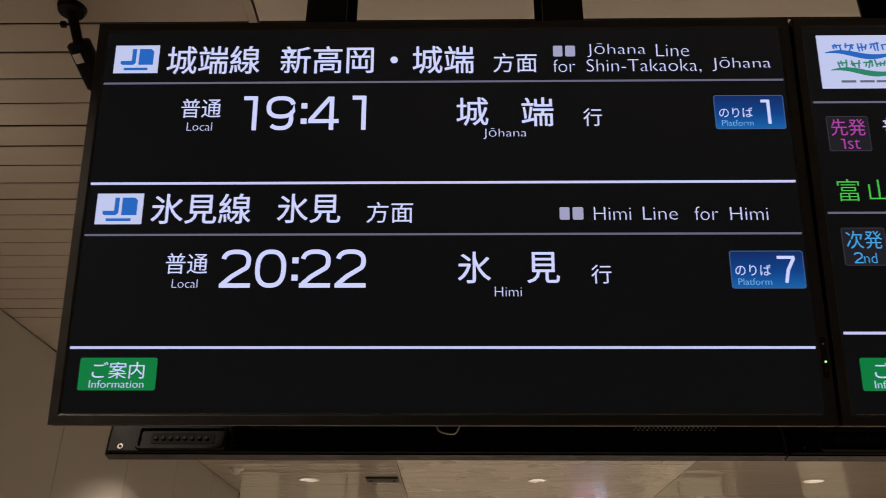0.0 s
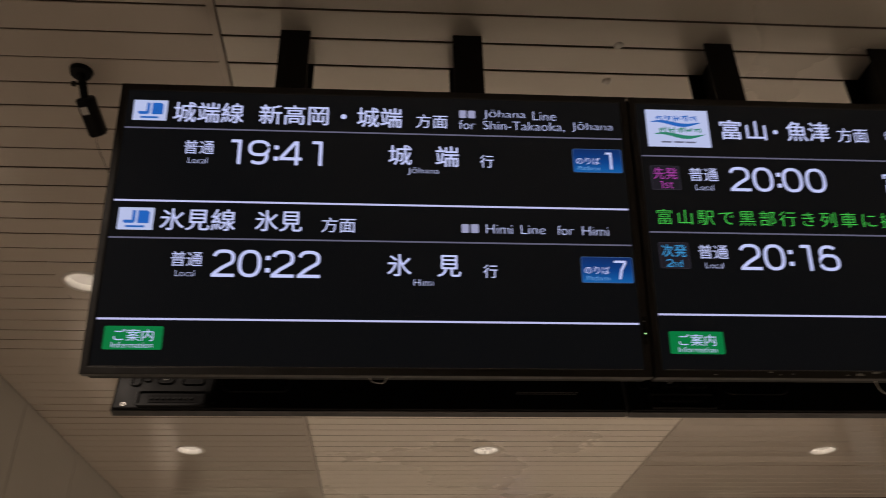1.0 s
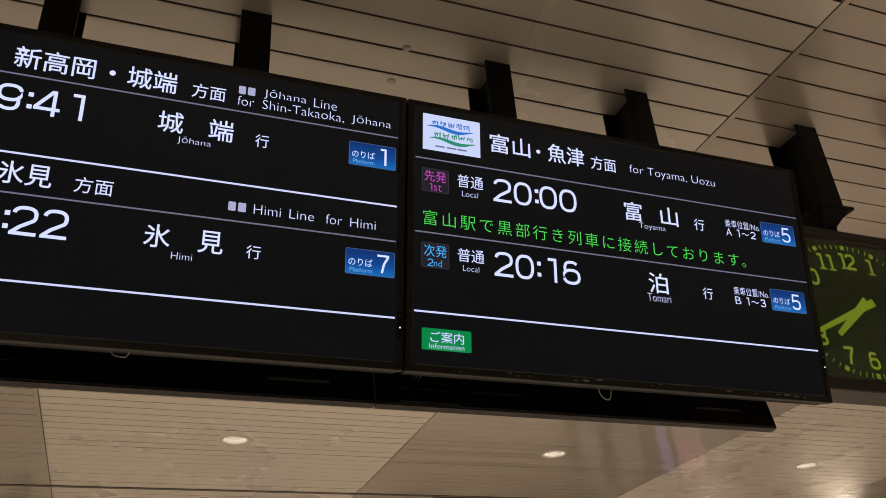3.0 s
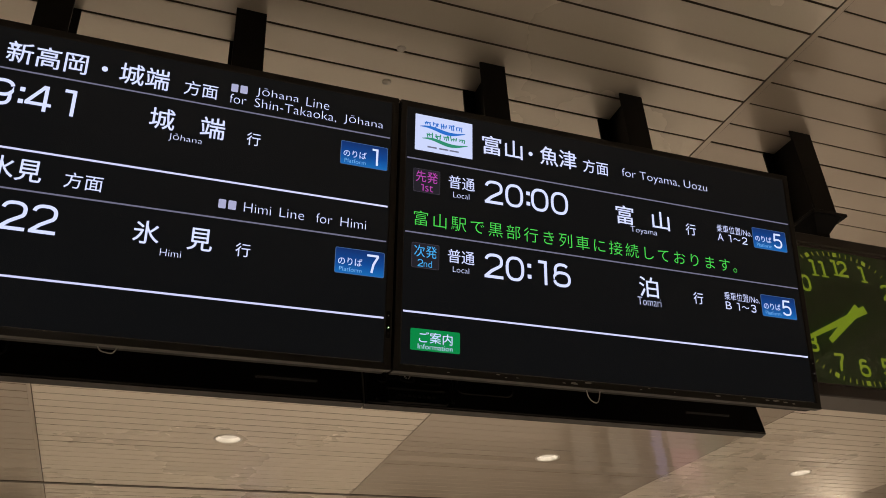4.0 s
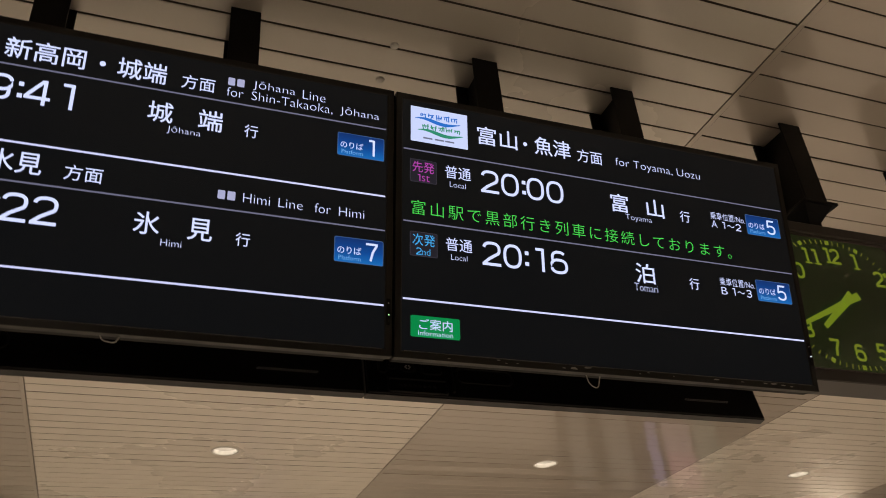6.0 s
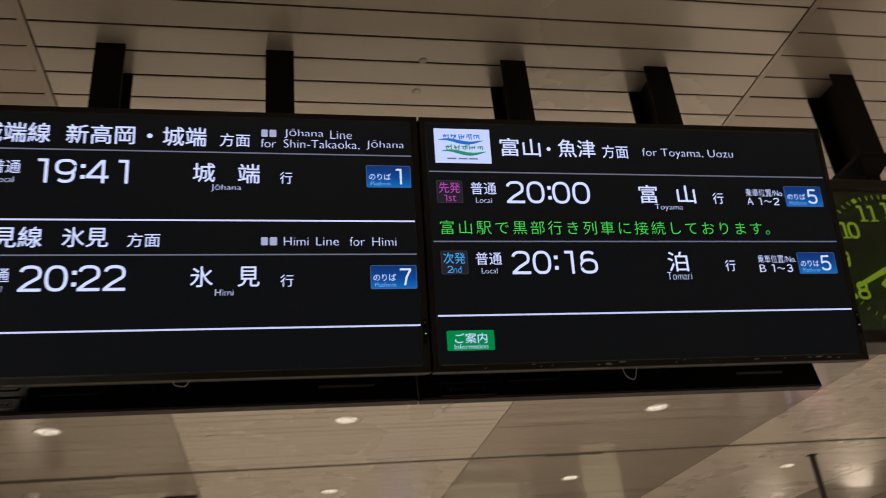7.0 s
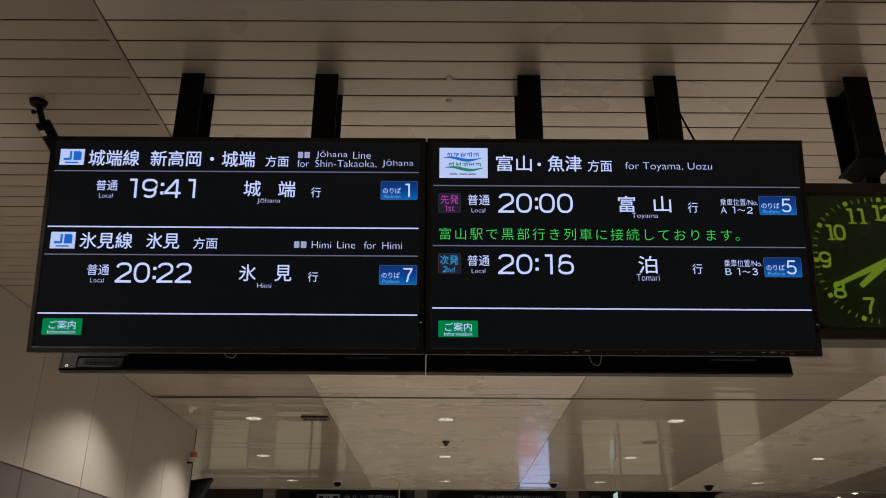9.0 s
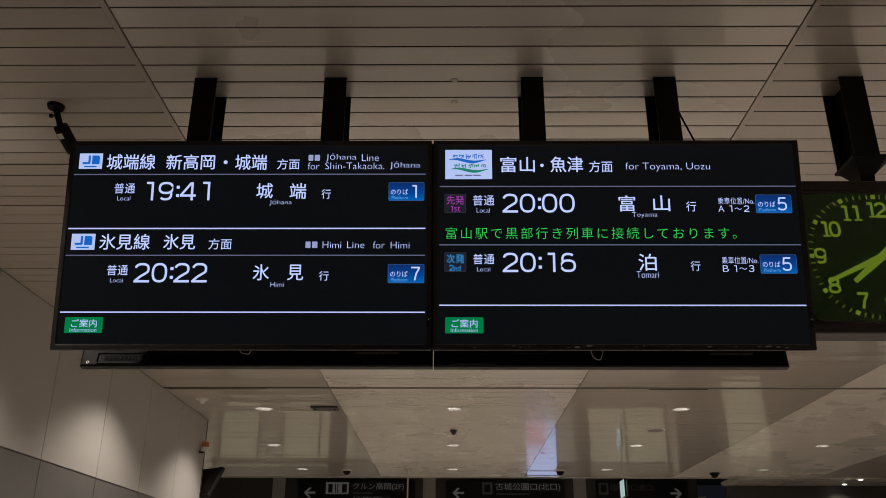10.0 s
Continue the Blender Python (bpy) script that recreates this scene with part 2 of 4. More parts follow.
def type_mesh(body, bold):
    """Vertices and faces of text in the built-in font, before it is fitted."""
    if (body, bold) not in GLYPHS:
        curve = bpy.data.curves.new("type", "FONT")
        curve.body, curve.resolution_u, curve.offset = body, 3, bold
        probe = new("probe", curve)
        bpy.context.view_layer.update()
        me = bpy.data.meshes.new_from_object(probe.evaluated_get(bpy.context.evaluated_depsgraph_get()))
        co = np.empty(len(me.vertices) * 3)
        me.vertices.foreach_get("co", co)
        GLYPHS[body, bold] = co.reshape(-1, 3), [tuple(f.vertices) for f in me.polygons]
        bpy.data.objects.remove(probe)
        bpy.data.curves.remove(curve)
        bpy.data.meshes.remove(me)
    return GLYPHS[body, bold]


def lettering(body, x0, z0, x1, z1, y, mat, parent, name="character", bold=0.0, size=1.0):
    """Letters from the built-in font, each a part of its own, filling the box x0..x1, z0..z1 of the parent's x-z plane and facing -y."""
    line = type_mesh(body, bold)[0]
    low, high = line.min(0), line.max(0)
    wide, tall = max(high[0] - low[0], 1e-6), max(high[1] - low[1], 1e-6)
    for k, mark in enumerate(body):
        if mark == " ":
            continue
        co, faces = type_mesh(mark, bold)
        shift = type_mesh(body[:k + 1], bold)[0][:, 0].max() - co[:, 0].max()
        u, v = (co[:, 0] + shift - low[0]) / wide, (co[:, 1] - low[1]) / tall
        middle = (u.min() + u.max()) / 2
        u, v = middle + (u - middle) * size, 0.5 + (v - 0.5) * size
        me = bpy.data.meshes.new(name)
        me.from_pydata(np.stack([x0 + u * (x1 - x0), np.full(len(co), y), z0 + v * (z1 - z0)], 1).tolist(), [], faces)
        me.materials.append(mat)
        new(name, me).parent = parent


def sweep(name, points, radius, mat, parent=None, label="", steps=6, sides=8):
    """A round cable through the points, as a mesh."""
    pts = [Vector(p) for p in points]
    path = []
    for k in range(len(pts) - 1):
        p0, p1, p2, p3 = pts[max(k - 1, 0)], pts[k], pts[k + 1], pts[min(k + 2, len(pts) - 1)]
        for s in range(steps):
            t = s / steps
            path.append(0.5 * ((2 * p1) + (p2 - p0) * t + (2 * p0 - 5 * p1 + 4 * p2 - p3) * t * t + (3 * p1 - p0 - 3 * p2 + p3) * t ** 3))
    path.append(pts[-1])
    bm, rings = bmesh.new(), []
    for k, p in enumerate(path):
        way = (path[min(k + 1, len(path) - 1)] - path[max(k - 1, 0)]).normalized()
        side = way.cross(Vector((0.3, 0.5, 0.8))).normalized()
        up = way.cross(side)
        rings.append([bm.verts.new(p + radius * (math.cos(a) * side + math.sin(a) * up)) for a in (2 * math.pi * j / sides for j in range(sides))])
    for a, b in zip(rings, rings[1:]):
        for j in range(sides):
            bm.faces.new((a[j], a[(j + 1) % sides], b[(j + 1) % sides], b[j]))
    bm.faces.new(rings[0][::-1])
    bm.faces.new(rings[-1])
    return part(name, bm, mat, parent, label, smooth=True)

# ---------------------------------------------------------------- structure
WALL_X, WALL_END, FAR_Y = -2.47, 9.25, 15.0
STRIPS = [(-6.0, -0.641, 1, -1.58), (-0.608, 2.166, 0, 0.78), (2.199, 5.022, 1, 3.6), (5.055, 7.794, 0, 6.45), (7.827, 9.388, 1, 9.10)]
HOLE_R = 0.098


def ceiling_strip(x0, x1, index):
    """Slats, dark seams and round cut-outs of one strip of the ceiling, in one mesh."""
    bm = bmesh.new()
    k0, k1 = round((-6.0 - PHASE) / PITCH), round((FAR_Y - PHASE) / PITCH)
    cuts = {}
    for lx, ly in LAMPS:
        if x0 < lx < x1:
            ka, kb = math.floor((ly - HOLE_R - 0.012 - PHASE) / PITCH), math.floor((ly + HOLE_R + 0.012 - PHASE) / PITCH)
            for k in range(ka, kb + 1):
                cuts.setdefault(k, []).append((lx - 0.13, lx + 0.13))
            ya, yb = PHASE + PITCH * ka + 0.004, PHASE + PITCH * (kb + 1) - 0.004
            ring, edge = [], []
            for j in range(32):
                a = 2 * math.pi * j / 32
                dx, dy = math.cos(a), math.sin(a)
                reach = min(0.13 / abs(dx) if abs(dx) > 1e-6 else 9, ((yb - ly) if dy > 0 else (ly - ya)) / abs(dy) if abs(dy) > 1e-6 else 9)
                ring.append(bm.verts.new((lx + HOLE_R * dx, ly + HOLE_R * dy, CEIL)))
                edge.append(bm.verts.new((lx + reach * dx, ly + reach * dy, CEIL)))
            for j in range(32):
                bm.faces.new((ring[j], edge[j], edge[(j + 1) % 32], ring[(j + 1) % 32])).material_index = index
            # the corners that the ring of quads leaves open
            for cx, cy in ((lx + 0.13, yb), (lx - 0.13, yb), (lx - 0.13, ya), (lx + 0.13, ya)):
                near = sorted(range(32), key=lambda j: (edge[j].co.xy - Vector((cx, cy))).length)[:2]
                if (edge[near[0]].co.xy - Vector((cx, cy))).length > 1e-4:
                    bm.faces.new((edge[near[0]], bm.verts.new((cx, cy, CEIL)), edge[near[1]])).material_index = index
    for k in range(k0, k1 + 1):
        y0, y1 = PHASE + PITCH * k, PHASE + PITCH * (k + 1)
        if y1 > FAR_Y:
            continue
        xa = max(x0, WALL_X) if y1 < WALL_END else x0
        spans, at = [], xa
        for ca, cb in sorted(cuts.get(k, [])):
            spans.append((at, ca))
            at = cb
        spans.append((at, x1))
        dz, lean = random.uniform(-0.0005, 0.0005), random.gauss(0, 0.011 if index else 0.0026)
        for a, b in spans:
            z, zt, c = CEIL + dz, CEIL + 0.014, 0.002
            half = 0.0030 if index else 0.0043
            ya, yb = y0 + half, y1 - half
            tip = lean * (yb - ya) / 2
            v = [bm.verts.new(p) for p in ((a, ya, zt), (a, ya, z + c - tip), (a, ya + c, z - tip), (a, yb - c, z + tip), (a, yb, z + c + tip), (a, yb, zt))]
            w = [bm.verts.new((b, *q.co.yz)) for q in v]
            for j in range(5):
                bm.faces.new((v[j], v[j + 1], w[j + 1], w[j])).material_index = 2 if j in (0, 4) else index
            g = [bm.verts.new(p) for p in ((a, y1 - 0.007, zt), (b, y1 - 0.007, zt), (b, y1 + 0.007, zt), (a, y1 + 0.007, zt))]
            bm.faces.new(g).material_index = 2
    bmesh.ops.recalc_face_normals(bm, faces=bm.faces)
    return bm


for x0, x1, index, _ in STRIPS:
    structure("ceiling", ceiling_strip(x0, x1, index), [SLAT, SLAT_GLOSS, GAP],
              "glossy grey-beige aluminium slat ceiling strip" if index else "satin beige aluminium slat ceiling strip", "ceiling")
structure("ceiling", box(-6.2, 10.8, -6.2, FAR_Y, 4.0, 4.1), FASCIA, "dark slab above the slatted ceiling", "ceiling")
for a, b in zip(STRIPS, STRIPS[1:]):
    # a smooth border on the glossy side, and an open joint on the other
    near, far = (a[1] + 0.0003, b[0] - 0.007) if a[2] else (a[1] + 0.007, b[0] - 0.0003)
    bm = add_box(bmesh.new(), near, far, -6, FAR_Y, CEIL - 0.0003, CEIL + 0.010, 0.0005)
    add_box(bm, a[1] - 0.002, b[0] + 0.002, -6, FAR_Y, CEIL + 0.0125, CEIL + 0.016, index=1)
    structure("trim", bm, [SLAT_GLOSS, GAP], "smooth beige border between the ceiling strips, with a dark joint", "ceiling trim")
bm = add_box(bmesh.new(), WALL_X, 9.388, 7.372, 7.422, CEIL - 0.006, CEIL + 0.004, 0.002)
structure("trim", bm, material("cross_bar", (0.085, 0.070, 0.056), 0.5, vary=0.06), "slim metal joint bar running across the ceiling", "ceiling trim")
for x0, x1 in ((-2.42, -1.32), (2.97, 3.62)):
    vent = thing("ceiling_vent", pose((x0 + x1) / 2, 7.43, CEIL), "black slot air vent along the ceiling joint", "air vent", "slot vents")
    h = (x1 - x0) / 2
    part("frame", box(-h, h, -0.012, 0.012, -0.008, 0.004, 0.002), STEEL_BLACK, vent)
    part("slot", box(-h + 0.01, h - 0.01, -0.005, 0.005, -0.0095, -0.007), HOLE, vent)

structure("floor", box(-6.2, 13.2, -6.2, 26, -0.1, 0.0), STONE, "pale beige stone tile concourse floor", "floor")

# the wall on the side, in tall panels over a dark dado
wall = structure("wall_west", box(WALL_X - 0.30, WALL_X - 0.012, -6.0, WALL_END, 0, 4.0), WALL_DARK, "beige panelled side wall with a dark lower band", "wall")
DADO = 2.555
edges = [WALL_END - 1.107 * k for k in range(14)]
upper = box(0, 0.012, 0.004, 1.103, DADO + 0.006, CEIL - 0.004, 0.002)
lower = box(0, 0.012, 0.004, 1.103, 0.12, DADO - 0.006, 0.002)
first = None
for y in edges:
    for bm, mat, name in ((upper, WALL, "panel"), (lower, WALL_DARK, "dark_panel")):
        if first is None or name not in first:
            ob = part(name, bm, mat, wall)
            first = {**(first or {}), name: ob.data}
        else:
            ob = new(name, first[name])
            ob.parent = wall
        ob.location = (WALL_X - 0.012, y - 1.107, 0)
part("return_panel", box(WALL_X - 0.30, WALL_X - 0.001, WALL_END, WALL_END + 0.012, 0.12, CEIL - 0.004, 0.002), WALL, wall)
part("edge_trim", box(WALL_X - 0.014, WALL_X + 0.006, WALL_END - 0.010, WALL_END + 0.016, 0.0, CEIL - 0.002, 0.002), FASCIA, wall, "dark corner edge strip")
structure("wall_recess", box(-6.2, -6.0, WALL_END - 0.3, 26, 0, 4.9), WALL, "plain beige wall of the side passage", "wall")
structure("wall_recess", box(-6.0, WALL_X - 0.30, WALL_END - 0.3, WALL_END - 0.01, 0, 4.0), WALL, "plain beige wall turning into the side passage", "wall")
# unseen wall closing the space, coloured dark so the screens reflect black
structure("wall_south", box(-6.2, 10.8, -6.2, -6.0, 0, 4.0), WALL_DARK, "plain unseen closing wall behind the viewer, dark to keep reflections black", "wall")
EAST_X = 9.39
structure("wall_east", box(13.0, 13.2, FAR_Y - 1.0, 26, 0, 4.9), WALL, "plain beige wall of the passage beyond", "wall")
east = structure("wall_east", box(EAST_X + 0.012, 13.0, -6.0, FAR_Y - 0.012, 0, 4.0), WALL_DARK, "beige panelled side wall with a dark lower band", "wall")
for k in range(19):
    for name in ("panel", "dark_panel"):
        ob = new(name, first[name])
        ob.parent = east
        ob.matrix_local = pose(EAST_X + 0.012, FAR_Y - 0.012 - 1.107 * k, 0, 0, 0, 180)
part("return_panel", box(EAST_X + 0.001, 13.0, FAR_Y - 0.012, FAR_Y - 0.006, 0.12, CEIL - 0.004, 0.002), WALL, east)
# the far end: the ceiling stops at an edge, and a taller hall with a dark soffit lies beyond
HALL_Y = 20.2
structure("trim", box(-6.0, 10.6, FAR_Y - 0.004, FAR_Y + 0.03, CEIL - 0.012, CEIL + 0.25, 0.002), BAR, "pale metal edge where the slatted ceiling stops", "ceiling trim")
structure("ceiling", box(-6.2, 13.2, FAR_Y + 0.03, 26, 4.9, 5.0), FASCIA, "dark unlit ceiling of the hall beyond", "ceiling")
structure("fascia", box(-6.0, 7.0, HALL_Y, HALL_Y + 0.2, 3.8, 4.9, 0.003), FASCIA, "dark grey fascia band over the end of the hall", "fascia")
# unseen soffit, added so its lamps light the wall and leave the signs dark
structure("ceiling", box(-6.0, 7.0, HALL_Y + 0.2, 22.4, 3.8, 3.9), BAR, "pale unseen soffit added over the end wall to hold its lamps", "ceiling")
structure("wall_north", box(-6.0, 7.2, 22.4, 22.6, 0, 3.9), WALL, "beige lit wall at the end of the hall", "wall")
structure("ceiling", box(6.9, 13.0, 15.6, 17.9, 3.93, 4.0), SLAT, "lower beige ceiling of the side passage", "ceiling")
structure("wall_passage", box(7.0, 7.2, HALL_Y, 26, 0, 3.93), WALL, "beige wall of the passage beyond", "wall")
structure("wall_passage", box(7.02, 13.0, 17.9, 18.1, 0, 4.88), FASCIA, "dark end wall of the passage beyond", "wall")
grey_panel = material("grey_fascia_panel", (0.45, 0.43, 0.40), 0.5, vary=0.08)
for x in (-3.63, 0.20, 4.02):
    structure("trim", box(x - 0.16, x + 0.16, HALL_Y - 0.02, HALL_Y, 3.8, 4.60, 0.003), grey_panel, "lighter grey panel on the dark fascia", "panel")
for x0, x1 in ((-2.45, -2.02), (4.05, 4.40), (6.75, 7.0)):
    structure("pillar", box(x0, x1, HALL_Y + 0.22, HALL_Y + 0.62, 0, 3.8, 0.01, 2), FASCIA, "dark stone pillar under the soffit", "pillar")

# lit shop windows in the end wall, under a dark band
structure("trim", box(-5.98, 6.98, 22.35, 22.398, 2.415, 3.78, 0.004), FASCIA, "dark panel band above the shop windows", "wall panel")
for x0, x1, y, z0, z1 in ((-5.85, -4.75, 22.40, 0.75, 2.36), (-4.05, -1.95, 22.40, 0.75, 2.36), (4.60, 6.90, 22.40, 0.75, 2.36), (7.15, 8.15, 17.90, 1.0, 2.9)):
    shop = thing("shop_window", pose(x0, y, 0), "warmly lit shop window in a dark frame at the hall's end", "shop window", "shop windows")
    wide = x1 - x0
    part("sill", box(0, wide, -0.05, 0.0, 0.0, z0, 0.004), FASCIA, shop)
    part("head_rail", box(0, wide, -0.045, 0.0, z1 + 0.002, z1 + 0.05, 0.004), FASCIA, shop)
    count = max(1, round(wide / 1.2))
    for k in range(count + 1):
        x = wide * k / count
        part("mullion", box(max(x - 0.03, 0), min(x + 0.03, wide), -0.05, 0.0, z0, z1, 0.004), FASCIA, shop)
    for k in range(count):
        part("pane", box(wide * k / count + 0.031, wide * (k + 1) / count - 0.031, -0.02, -0.004, z0 + 0.001, z1 - 0.005), SHOP_LIT, shop, "glowing warm pane")

# ---------------------------------------------------------------- display screens
W, H, RIM = 1.468, 0.846, 0.021
TXT_Y = 0.0025          # lettering stands just off the panel, behind the bezel's face


def bezel(w, h):
    """The raised frame round a screen, its inner edge chamfered."""
    bm = bmesh.new()
    loops = []
    for inset, y in ((0.0, 0.03), (0.0, 0.001), (0.0012, 0.0), (RIM - 0.004, 0.0), (RIM, 0.0035)):
        loops.append([bm.verts.new((x, y, z)) for x, z in ((inset, inset), (w - inset, inset), (w - inset, h - inset), (inset, h - inset))])
    for a, b in zip(loops, loops[1:]):
        for k in range(4):
            bm.faces.new((a[k], a[(k + 1) % 4], b[(k + 1) % 4], b[k]))
    bmesh.ops.recalc_face_normals(bm, faces=bm.faces)
    return bm


def casing(w, h, deep=0.068):
    """A flat screen's body: a slab with a stepped, bevelled back."""
    bm = add_box(bmesh.new(), 0.0005, w - 0.0005, 0.012, 0.028, 0.0005, h - 0.0005, 0.003)
    add_box(bm, 0.005, w - 0.005, 0.026, deep, 0.003, h - 0.005, 0.003, 2)
    if deep > 0.05:
        add_box(bm, -0.0037, w + 0.0037, 0.016, 0.050, 0.006, h - 0.006, 0.002)  # side strips that close the joint
    return bm


def display(m, label, light=LED, loop=0.748, drop=0.0135, group="departure displays"):
    ob = thing("departure_display", m, label, "display screen", group)
    part("casing", casing(W, H), CASE, ob)
    part("bezel", bezel(W, H), BEZEL, ob)
    part("screen", box(RIM - 0.001, W - RIM + 0.001, 0.0038, 0.012, RIM - 0.001, H - RIM + 0.001), SCREEN, ob, "dark glossy lit screen")
    part("lower_edge_strip", plate(RIM + 0.006, RIM - 0.0015, W - RIM - 0.006, RIM + 0.0008, 0.0015, 0.002), CHROME, ob, "thin bright strip along the lower screen edge")
    for x0, x1, z0, z1 in ((0.0, RIM, 0.083, 0.0842), (W - RIM, W, 0.083, 0.0842), (W - 0.088, W - 0.087, 0.0, RIM), (0.088, 0.089, 0.0, RIM), (W - RIM, W, H - 0.052, H - 0.051), (W - 0.088, W - 0.087, H - RIM, H)):
        part("bezel_seam", plate(x0, z0, x1, z1, -0.0003, 0.001), HOLE, ob)
    led = part("led_window", plate(W - 0.017, 0.088, W - 0.005, 0.165, -0.0006, 0.001, 0.003), CASE, ob)
    bm = add_tube(bmesh.new(), pose(W - 0.010, -0.001, 0.118, 90), 0.0018, 0.0018, 0.002, 12)
    part("led", bm, light, led, "small lit indicator")
    bm = add_tube(bmesh.new(), pose(W - 0.010, -0.001, 0.102, 90), 0.0032, 0.0032, 0.002, 12)
    part("sensor", bm, HOLE, led)
    bm = add_tube(bmesh.new(), pose(W - 0.011, -0.001, 0.152, 90), 0.0016, 0.0016, 0.002, 10)
    part("sensor", bm, LABEL, led)
    sweep("cable_loop", [(loop - 0.023, 0.03, 0.008), (loop - 0.016, 0.028, -drop * 0.6), (loop, 0.027, -drop), (loop + 0.016, 0.028, -drop * 0.9), (loop + 0.026, 0.03, 0.008)], 0.0017, LABEL, ob, "short pale cable loop below the frame")
    return ob


def text(ob, body, x0, z0, x1, z1, mat=None, bold=None, size=1.0):
    bold = (0.006 if z1 - z0 > 0.055 else 0.0) if bold is None else bold
    lettering(body, x0, z0, x1, z1, TXT_Y - 0.0008, mat or W_TXT, ob, bold=bold, size=size)


def bend(cx, cz, rx, rz, a0, a1, n=10, power=2.5):
    """Points on a squarish oval, from angle a0 to a1 in degrees."""
    out = []
    for k in range(n + 1):
        a = radians(a0 + (a1 - a0) * k / n)
        c, s = math.cos(a), math.sin(a)
        out.append((cx + rx * math.copysign(abs(c) ** (2 / power), c), cz + rz * math.copysign(abs(s) ** (2 / power), s)))
    return out


# centre lines of the wide digits, in a cell one high and 0.79 wide
SIX = [(0.64, 0.86)] + bend(0.40, 0.66, 0.29, 0.28, 60, 180, 8) + bend(0.395, 0.33, 0.335, 0.27, 178, -182, 24)[:-1]
DIGITS = {
    "0": [bend(0.395, 0.5, 0.335, 0.445, 90, 450, 36)],
    "1": [[(0.27, 0.945), (0.60, 0.945)], [(0.585, 1.0), (0.585, 0.0)]],
    "2": [bend(0.395, 0.69, 0.325, 0.255, 170, -38, 16) + [(0.30, 0.29), (0.10, 0.11), (0.06, 0.055)], [(0.0, 0.055), (0.79, 0.055)]],
    "3": [bend(0.385, 0.735, 0.30, 0.215, 165, -88, 16) + [(0.30, 0.52)], bend(0.385, 0.285, 0.335, 0.235, 88, -168, 18)],
    "8": [bend(0.395, 0.735, 0.285, 0.215, 90, 450, 28), bend(0.395, 0.275, 0.335, 0.225, 90, 450, 28)],
    "4": [[(0.62, 0.0), (0.62, 0.98)], [(0.575, 0.955), (0.05, 0.285)], [(0.0, 0.26), (0.82, 0.26)]],
    "5": [[(0.72, 0.945), (0.17, 0.945), (0.10, 0.47)], bend(0.39, 0.32, 0.335, 0.265, 152, -160, 22)],
    "6": [SIX],
    "7": [[(0.03, 0.945), (0.76, 0.945)], [(0.72, 0.92), (0.45, 0.48), (0.33, 0.0)]],
    "9": [[(0.79 - x, 1 - z) for x, z in SIX]],
}


def add_stroke(bm, pts, wide, place, y):
    """A flat ribbon of even width along pts, laid out by place()."""
    pts = [Vector(place(*p)) for p in pts]
    left, right = [], []
    for k, p in enumerate(pts):
        a, b = pts[max(k - 1, 0)], pts[min(k + 1, len(pts) - 1)]
        if 0 < k < len(pts) - 1:
            u, v = (p - a).normalized(), (b - p).normalized()
        else:
            u = v = (b - a).normalized()
        way = (u + v).normalized()
        side = Vector((-way.y, way.x)) * (wide / 2 / max(way.dot(u), 0.5))
        left.append(bm.verts.new(((p + side).x, y, (p + side).y)))
        right.append(bm.verts.new(((p - side).x, y, (p - side).y)))
    for k in range(len(pts) - 1):
        bm.faces.new((left[k], left[k + 1], right[k + 1], right[k]))


def add_digit(bm, mark, x0, z0, wide, high, y, stroke=0.120):
    for n, line in enumerate(DIGITS[mark]):
        add_stroke(bm, line, high * stroke, lambda a, b: (x0 + a / 0.79 * wide, z0 + b * high), y - 0.0001 * n)


def digit(ob, mark, x0, z0, wide, high, name="digit", mat=None, stroke=0.120):
    bm = bmesh.new()
    add_digit(bm, mark, x0, z0, wide, high, TXT_Y - 0.0008, stroke)
    return part(name, bm, mat or W_TXT, ob)


def clock_time(ob, body, x0, z0):
    """Hours and minutes in wide digits on an even pitch."""
    high, wide = 0.077, 0.0608
    for mark, dx in zip(body.replace(":", ""), (0.0, 0.0690, 0.1570, 0.2265)):
        digit(ob, mark, x0 + dx, z0, wide, high)
    for z in (0.014, 0.049):
        part("colon_dot", box(x0 + 0.1415, x0 + 0.1535, TXT_Y - 0.001, TXT_Y, z0 + z, z0 + z + 0.012), W_TXT, ob)


def rule(ob, z, thick, x0=0.024, x1=W - 0.024):
    bold = thick > 0.005
    part("rule_line", plate(x0, z - thick / 2, x1, z + thick / 2, TXT_Y), W_THICK if bold else GREY_LINE, ob, "bright white dividing line" if bold else "thin grey dividing line")


def platform_badge(ob, x0, z0, number, x_num0, x_num1):
    x1, z1 = x0 + 0.141, z0 + 0.074
    badge = part("platform_badge", plate(x0, z0, x1, z1, TXT_Y, 0.0008, 0.004), BLUE_PIX, ob, "blue platform badge with white writing")
    part("edge", add_rim(bmesh.new(), 0.143, 0.076, 0.005, 0.0018, TXT_Y + 0.0002, 0.0008, (x0 + x1) / 2, (z0 + z1) / 2), glow("badge_edge", (0.10, 0.22, 0.48), 0.5), badge)
    lettering("のりば", x0 + 0.008, z0 + 0.0245, x0 + 0.077, z0 + 0.047, TXT_Y - 0.0008, W_TXT, badge, bold=0.0)
    lettering("Platform", x0 + 0.012, z0 + 0.006, x0 + 0.076, z0 + 0.0190, TXT_Y - 0.0008, PALE_CYAN, badge, bold=-0.010)
    digit(badge, number, x_num0 - (0.012 if number == "1" else 0.0), z0 + 0.010, 0.037, 0.054, "numeral")


